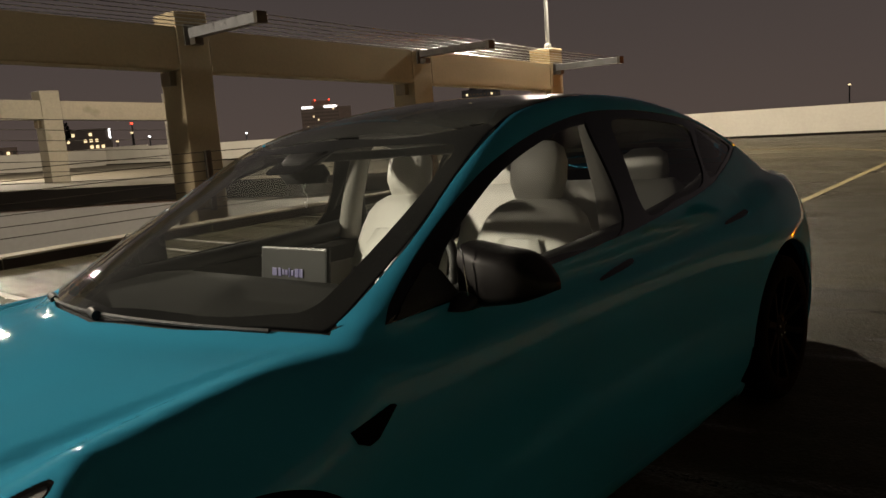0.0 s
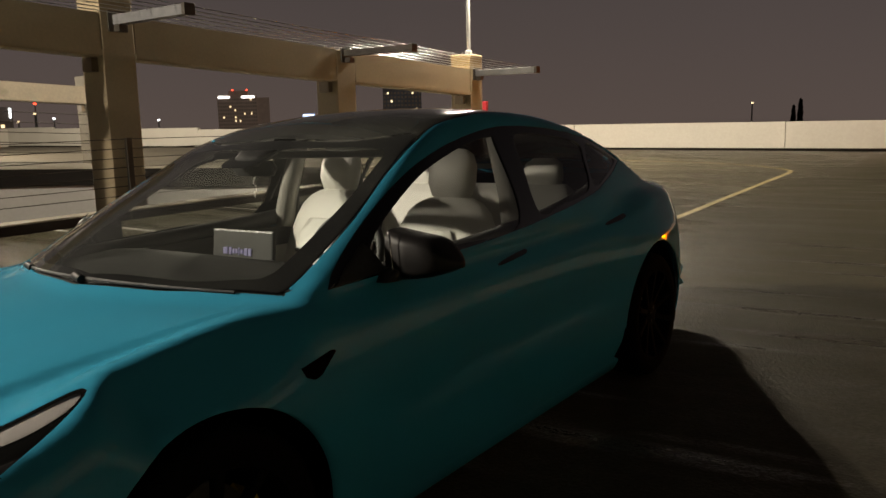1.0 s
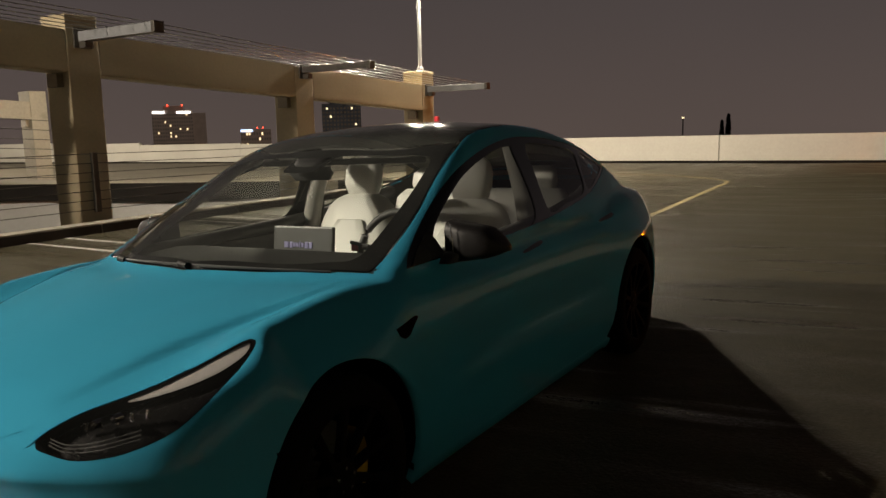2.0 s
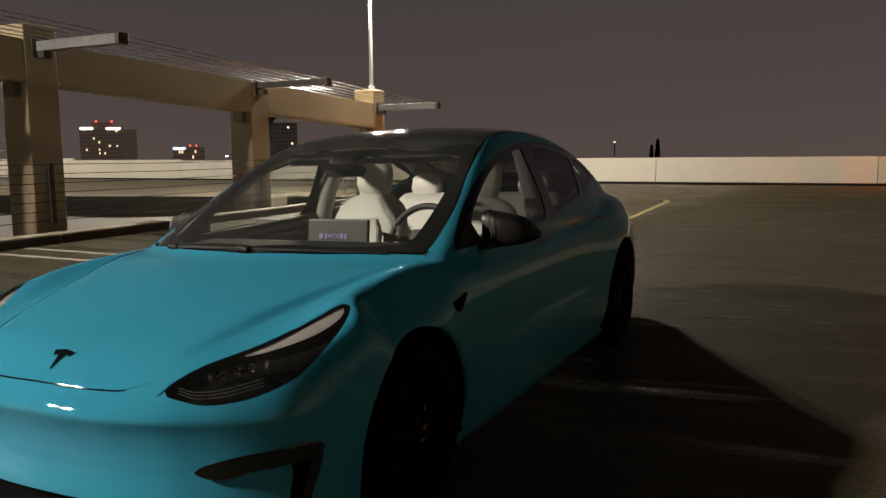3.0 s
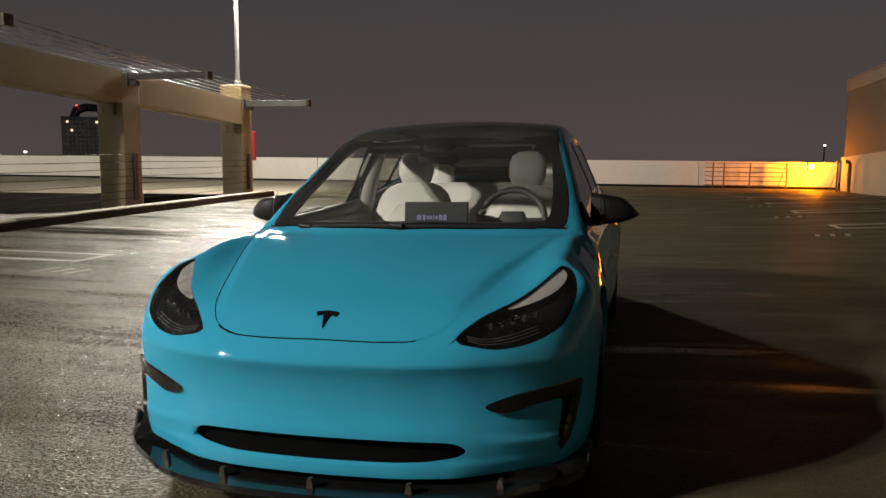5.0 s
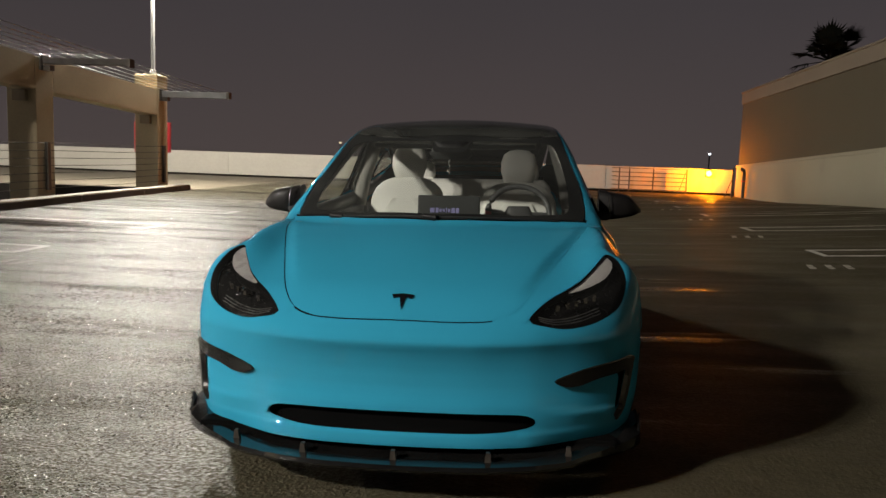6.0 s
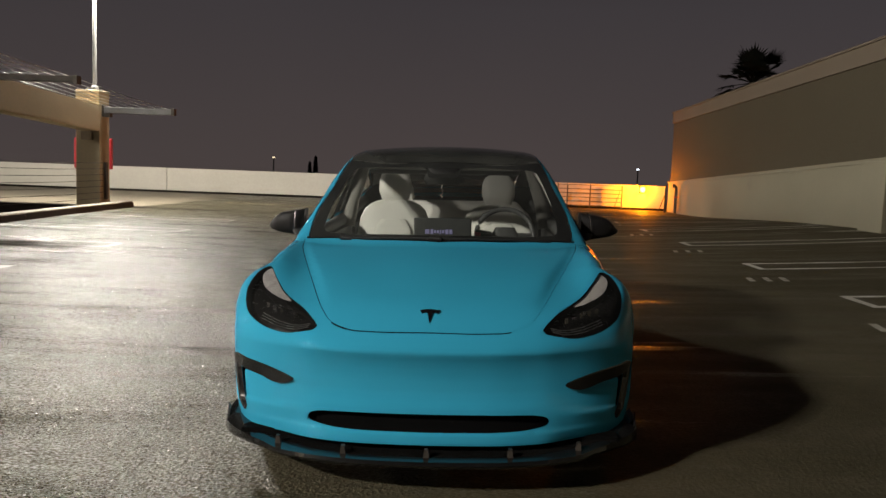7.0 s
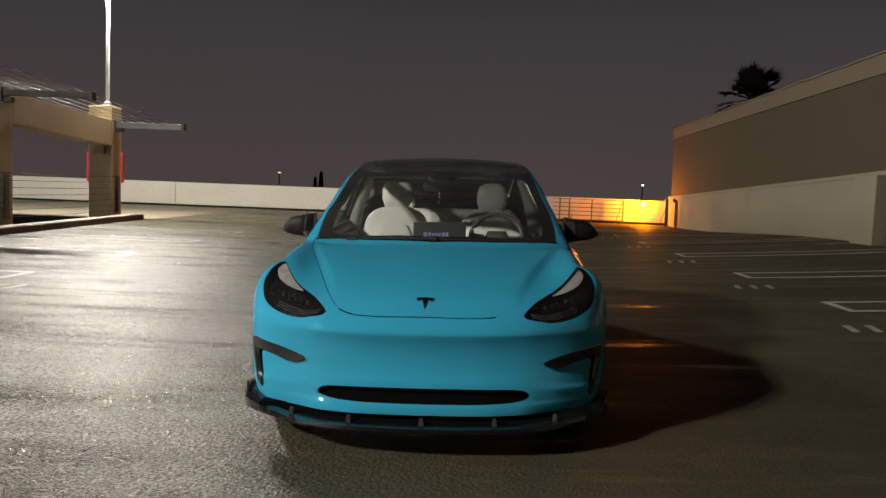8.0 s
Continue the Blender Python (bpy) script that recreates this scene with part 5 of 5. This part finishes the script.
part("board", slab(-.64, .44, -.02, .03, -.43, .42, .006), RED, sign)
part("frame", slab(-.65, .45, .032, .06, -.44, .43, .006), RED, sign)
part("fixing", slab(-.1, .1, -.455, -.021, -.05, .05, .004), STEEL, sign)


def pole_lamp(at, z0, offsets, label, x=None):
    """A galvanised pole with lit heads on short arms round its top; at is the middle of its lamps."""
    lampost = thing("street_lamp", label, "street lamp", group="deck lamps")
    x, y, zl = at[0] if x is None else x, at[1], at[2]
    part("base_plate", slab(x - .17, x + .17, y - .17, y + .17, z0, z0 + .035, .006), GALV, lampost)
    for bx, by in ((-.13, -.13), (-.13, .13), (.13, -.13), (.13, .13)):
        part("anchor_bolt", lathe([(0, .016), (.045, .016), (.05, .001)], 6, m=Matrix.Translation((x + bx, y + by, z0 + .034)) @ pose(0, 0, 0, 0, -90, 0)), STEEL, lampost)
    part("collar", lathe([(0, .10), (.10, .095), (.12, .075)], 20, m=Matrix.Translation((x, y, z0 + .03)) @ pose(0, 0, 0, 0, -90, 0)), GALV, lampost, smooth=40)
    part("pole", tube([(x, y, z0 + .02), (x, y, zl + .22)], [.056, .045], 16), GALV, lampost, smooth=50)
    for dx, dy in offsets:
        hx, hy = at[0] + dx, at[1] + dy
        part("arm", tube([(x, y, zl + .14), (hx, hy, zl + .14)], .028, 10), GALV, lampost, smooth=50)
        head = part("head", slab(hx - .20, hx + .20, hy - .16, hy + .16, zl + .085, zl + .19, .03), GALV, lampost)
        part("lens", slab(hx - .15, hx + .15, hy - .12, hy + .12, zl + .062, zl + .083, .004), LED_ON, head, "lit lens")
    return lampost


pole_lamp(LAMP_FAR, cap_top(18.5) - .005, ((.45, 0), (-.45, 0)), "galvanised twin lamp pole on the end column, lit")
pedestal = part("lamp_pedestal", slab(-9.85, -9.45, -6.9, -6.45, -3.0, .75, .03), KERB)
tagged(pedestal, "concrete pedestal under a lamp pole", "pedestal")
pole_lamp(LAMP_NEAR, .745, ((.30, -.26), (-.30, .26)), "galvanised twin lamp pole on a concrete pedestal, lit")
pole_lamp(LAMP_WEST, ramp_z(LAMP_WEST[1]) - .01, ((0, 0),), "added galvanised lamp pole on the ramp, out of view, lit", LAMP_WEST[0] - .45)

# ---- gate, sodium lamp, pipes, palm and the town beyond ----
gate = thing("railing", "dark steel bar railing before the orange-lit wall", "railing")
GY, GX0, GX1 = 29.85, 3.95, 6.62
for k in range(6):
    z = .12 + .17 * k
    part("rail", tube([(GX0, GY, z), (GX1, GY, z)], .016, 6), STEEL, gate, smooth=60)
    part("rail", tube([(GX0, GY, z), (GX0 - .25, END_Y - .01, z)], .016, 6), STEEL, gate, smooth=60)
for x in (GX0, 4.35, 5.30, GX1):
    part("post", slab(x - .025, x + .025, GY - .025, GY + .025, -.02, 1.0, .004), STEEL, gate)
part("brace", tube([(GX1 - .03, GY - .03, .95), (GX1 - .32, GY - .03, .02)], .014, 6), STEEL, gate)

pack = thing("wall_lamp", "orange sodium wall lamp glowing on the parapet", "wall lamp")
part("housing", slab(SODIUM[0] - .13, SODIUM[0] + .13, END_Y - .10, END_Y - .003, SODIUM[2] - .15, SODIUM[2] + .17, .02), STEEL, pack)
bm = bmesh.new()
bmesh.ops.create_uvsphere(bm, u_segments=16, v_segments=10, radius=.11, matrix=Matrix.Translation((SODIUM[0], END_Y - .10, SODIUM[2])) @ Matrix.Diagonal((1, .5, 1.1, 1)))
part("lens", bm, SODIUM_ON, pack, "glowing orange lens", smooth=80)

pipe = thing("standpipe", "dark red standpipe with an elbow beside the wall", "standpipe")
part("riser", tube([(8.36, 28, -.02), (8.36, 28, .95), (8.33, 27.97, 1.04), (8.26, 27.93, 1.08)], .06, 12), STEEL, pipe, smooth=60)
part("flange", lathe([(0, .10), (.04, .10)], 16, m=Matrix.Translation((8.36, 28, .62)) @ pose(0, 0, 0, 0, -90, 0)), RED, pipe)
part("valve", lathe([(0, .05), (.03, .085), (.05, .085), (.08, .05)], 14, m=Matrix.Translation((8.20, 27.93, 1.08))), STEEL, pipe)
prop = thing("steel_post", "thin steel post with a leaning brace on the deck", "post")
part("upright", slab(7.98, 8.04, 28.2, 28.26, -.02, 1.12, .004), STEEL, prop)
part("brace", tube([(8.0, 28.2, .75), (7.72, 28.1, 0.0)], .018, 6), STEEL, prop)

random.seed(5)
palm = thing("palm_tree", "dark fan palm standing behind the building's roof", "palm tree", pose(12.3, 31.6, 0))
part("trunk", tube([(0, 0, -12), (.05, 0, -6), (.02, .05, 0), (0, 0, 5.6)], [.32, .26, .22, .20], 10), surface("palm_bark", (.05, .038, .026), .9, bump=.01, bump_scale=20), palm, smooth=60)
LEAF = surface("palm_leaf", (.004, .0045, .003), .95, 0, .3)
LEAF.node_tree.nodes["Principled BSDF"].inputs["Specular IOR Level"].default_value = .04
for k in range(52):
    az, el = k * 2.4 + random.uniform(-.3, .3), random.uniform(-.45, 1.35)
    if k in (3, 9):
        az, el = math.pi + .25 * (k - 6), -.32
    reach = (random.uniform(1.15, 1.95) if k % 2 else random.uniform(.6, 1.2)) * (1.1 - .16 * el)
    d = Vector((math.cos(az) * math.cos(el), math.sin(az) * math.cos(el), math.sin(el)))
    root = Vector((0, 0, 5.60))
    hub = root + d * reach * .58
    side = d.cross(Vector((0, 0, 1))).normalized()
    lift = side.cross(d)
    frond = tube([root, hub], [.03, .015], 5)
    for j in range(15):
        a = (j - 7) / 7 * 1.25
        dirn = (d * math.cos(a) + side * math.sin(a)).normalized()
        ln = reach * .50 * random.uniform(.8, 1.05)
        droop = Vector((0, 0, -.10 * ln * (1 + abs(a) - d.z * 2)))
        w = lift.cross(dirn).normalized() * .05
        mid_p = hub + dirn * ln * .55
        v = [frond.verts.new(c) for c in (hub, mid_p + w, hub + dirn * ln + droop, mid_p - w)]
        frond.faces.new(v)
    part("frond", frond, LEAF, palm)

cyp = bmesh.new()
for k in range(260):
    h = random.random()
    r = (1 - h) ** .6 * .9 * random.uniform(.5, 1)
    a = random.uniform(0, 6.283)
    o = Vector((math.cos(a) * r, math.sin(a) * r, 17 * h))
    bmesh.ops.create_icosphere(cyp, subdivisions=1, radius=random.uniform(.25, .6), matrix=Matrix.Translation(o) @ Matrix.Diagonal((1, 1, 2.2, 1)))
for x, s in ((-57.2, 1.0), (-59.4, .88)):
    tree = thing("cypress_tree", "slender dark cypress far behind the parapet", "cypress tree", pose(x, 293, -12.2), group="far cypresses")
    part("trunk", tube([(0, 0, 0), (0, 0, 9)], [.4, .15], 8), surface("cypress_bark", (.04, .03, .02), .9), tree)
    crown = part("crown", cyp.copy(), LEAF, tree)
    crown.scale = (1.2 * s, 1.2 * s, s)

# Far facades and dark panes glow faintly in place of street lighting.
CITY = surface("far_streetlit_facade", (.42, .31, .25), .8, 0, .15, .05, .6, glow=.06)
CITY_DIM = surface("far_dim_streetlit_facade", (.20, .16, .14), .8, 0, .15, .05, .6, glow=.06)
CITY_DARK = surface("far_dark_glass", (.07, .08, .12), .3, 0, .2, .05, .6)
PANE_DARK = surface("far_window", (.16, .13, .11), .4, glow=.10)
LIT = surface("far_lit_window", (1.0, .80, .50), .5, glow=1.3)
SIGN_LIT = surface("far_lit_sign", (.85, .92, 1.0), .5, glow=3.5)
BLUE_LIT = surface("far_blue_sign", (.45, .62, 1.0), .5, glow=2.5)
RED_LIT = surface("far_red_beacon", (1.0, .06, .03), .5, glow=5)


def town_block(name, label, at, width, depth, top, rows, cols, material, lit, turn, seed):
    """A far block with storeys of separate windows, some of them lit, on a mesh face each."""
    rnd = random.Random(seed)
    blk = thing(name, label, "building", pose(*at, -12.0, 0, 0, turn))
    hgt = top + 12.0
    part("wall", slab(-width / 2, width / 2, 0, depth, 0, hgt, .1), material, blk)
    pane = slab(-.27 * width / cols, .27 * width / cols, -.12, -.02, -.22 * hgt / rows / 1.5, .22 * hgt / rows / 1.5, 0)
    mesh = bpy.data.meshes.new("window")
    pane.to_mesh(mesh)
    pane.free()
    mesh.materials.append(PANE_DARK)
    mesh_lit = mesh.copy()
    mesh_lit.materials[0] = LIT
    for r in range(rows):
        for c in range(cols):
            ob = new("window", mesh_lit if rnd.random() < lit else mesh)
            ob.parent = blk
            ob.location = (-width / 2 + (c + .5) * width / cols, 0, hgt * (.36 + .60 * (r + .5) / rows))
    return blk


hotel = town_block("hotel_tower", "far brown tower block with scattered lit windows", (-228, 191.5), 14, 8, 11.6, 11, 17, CITY, .06, 49, 3)
part("roof_block", slab(-3, 4, 1, 5, 23.5, 25.2, .1), CITY, hotel)
part("wing", slab(7, 11.5, 1, 9, 0, 22.6, .1), CITY, hotel)
for x0, x1 in ((-6.6, -2.6), (1.6, 6.2)):
    part("sign_band", slab(x0, x1, -.3, -.1, 22.5, 23.2, .02), SIGN_LIT, hotel, "lit white band at the roofline")
for x in (-1.5, 3.6):
    part("beacon", slab(x - .25, x + .25, .6, 1, 25.2, 25.6, .05), RED_LIT, hotel, "red roof beacon")
office = town_block("office_tower", "far dark glass office tower with few lit windows", (-184.5, 233.5), 14.5, 8, 13.0, 10, 11, CITY_DARK, .06, 38, 8)
part("crown", tube([(-3.2, 2, 24.5), (-2.2, 2, 27.2), (.8, 2, 28.3), (6.5, 2, 28.0)], [1.6, 1.6, 1.4, 1.2], 10), CITY_DARK, office, smooth=60)
part("beacon", slab(-2.4, -1.9, .2, .6, 28.6, 29.0, .05), RED_LIT, office, "red roof beacon")
low_block = town_block("office_block", "far low office block with a blue lit sign", (-208.5, 212.8), 11, 8, 4.2, 5, 12, CITY, .22, 44, 11)
part("sign_band", slab(-5.4, -1.2, -.3, -.1, 15.4, 16.2, .02), BLUE_LIT, low_block, "blue lit sign band")
for x in (.5, 2.6):
    part("beacon", slab(x - .2, x + .2, .4, .8, 16.6, 17, .05), RED_LIT, low_block, "red roof beacon")
low_house = town_block("far_house_block", "far low building with rows of lit windows", (-252, 112.7), 17, 10, 7.9, 6, 10, CITY_DIM, .30, 62, 15)
part("sign_panel", slab(8.0, 8.6, -.4, -.1, 16.6, 19.6, .02), SIGN_LIT, low_house, "upright lit white sign")
clump = bmesh.new()
rnd = random.Random(21)
for k in range(420):
    d = Vector((rnd.gauss(0, 1), rnd.gauss(0, 1), rnd.gauss(0, .8))).normalized() * rnd.uniform(.5, 1) ** .5
    o = Vector((d.x * 2.6, d.y * 2.6, 19.2 + d.z * 3.4 + rnd.uniform(-.4, .4)))
    a, b = Vector((rnd.gauss(0, .3), rnd.gauss(0, .3), rnd.gauss(0, .3))), Vector((rnd.gauss(0, .3), rnd.gauss(0, .3), rnd.gauss(0, .3)))
    clump.faces.new([clump.verts.new(o + c) for c in (a, b, -a, -b)])
far_tree = thing("far_tree", "dark tree beside the far low building", "tree", pose(-248, 104.8, -12))
part("trunk", tube([(0, 0, 0), (.1, 0, 8), (0, .1, 17)], [.4, .3, .15], 8), LEAF, far_tree)
part("crown", clump, LEAF, far_tree)
town_block("far_house_block", "far low building with lit windows", (-282, 92), 22, 10, 4.0, 4, 12, CITY, .35, 70, 19)


def far_mast(x, y, top, label, head):
    mast = thing("street_lamp", label, "street lamp", pose(x, y, -12), group="far lamps")
    part("pole", tube([(0, 0, 0), (0, 0, top + 12)], [.35, .22], 8), GALV, mast)
    part("head", slab(-.42, .42, -.3, .3, top + 11.6, top + 12.1, .1), head, mast, "lit lamp head")


far_mast(-72.4, 289.9, 4.6, "far mast with a lit head above the parapet", LIT)
far_mast(63.4, 289.8, 5.0, "far street lamp with a bright head", SIGN_LIT)
for x, y, z, head in ((-250, 128.9, 9.1, RED_LIT), (-250, 128.5, 6.0, LIT), (-250, 134.6, 4.4, SIGN_LIT), (-250, 123.2, 3.5, LIT), (-250, 173.3, 3.4, SIGN_LIT), (-199, 222, 1.0, SIGN_LIT)):
    far_mast(x, y, z, "far lamp in the dark town", head)
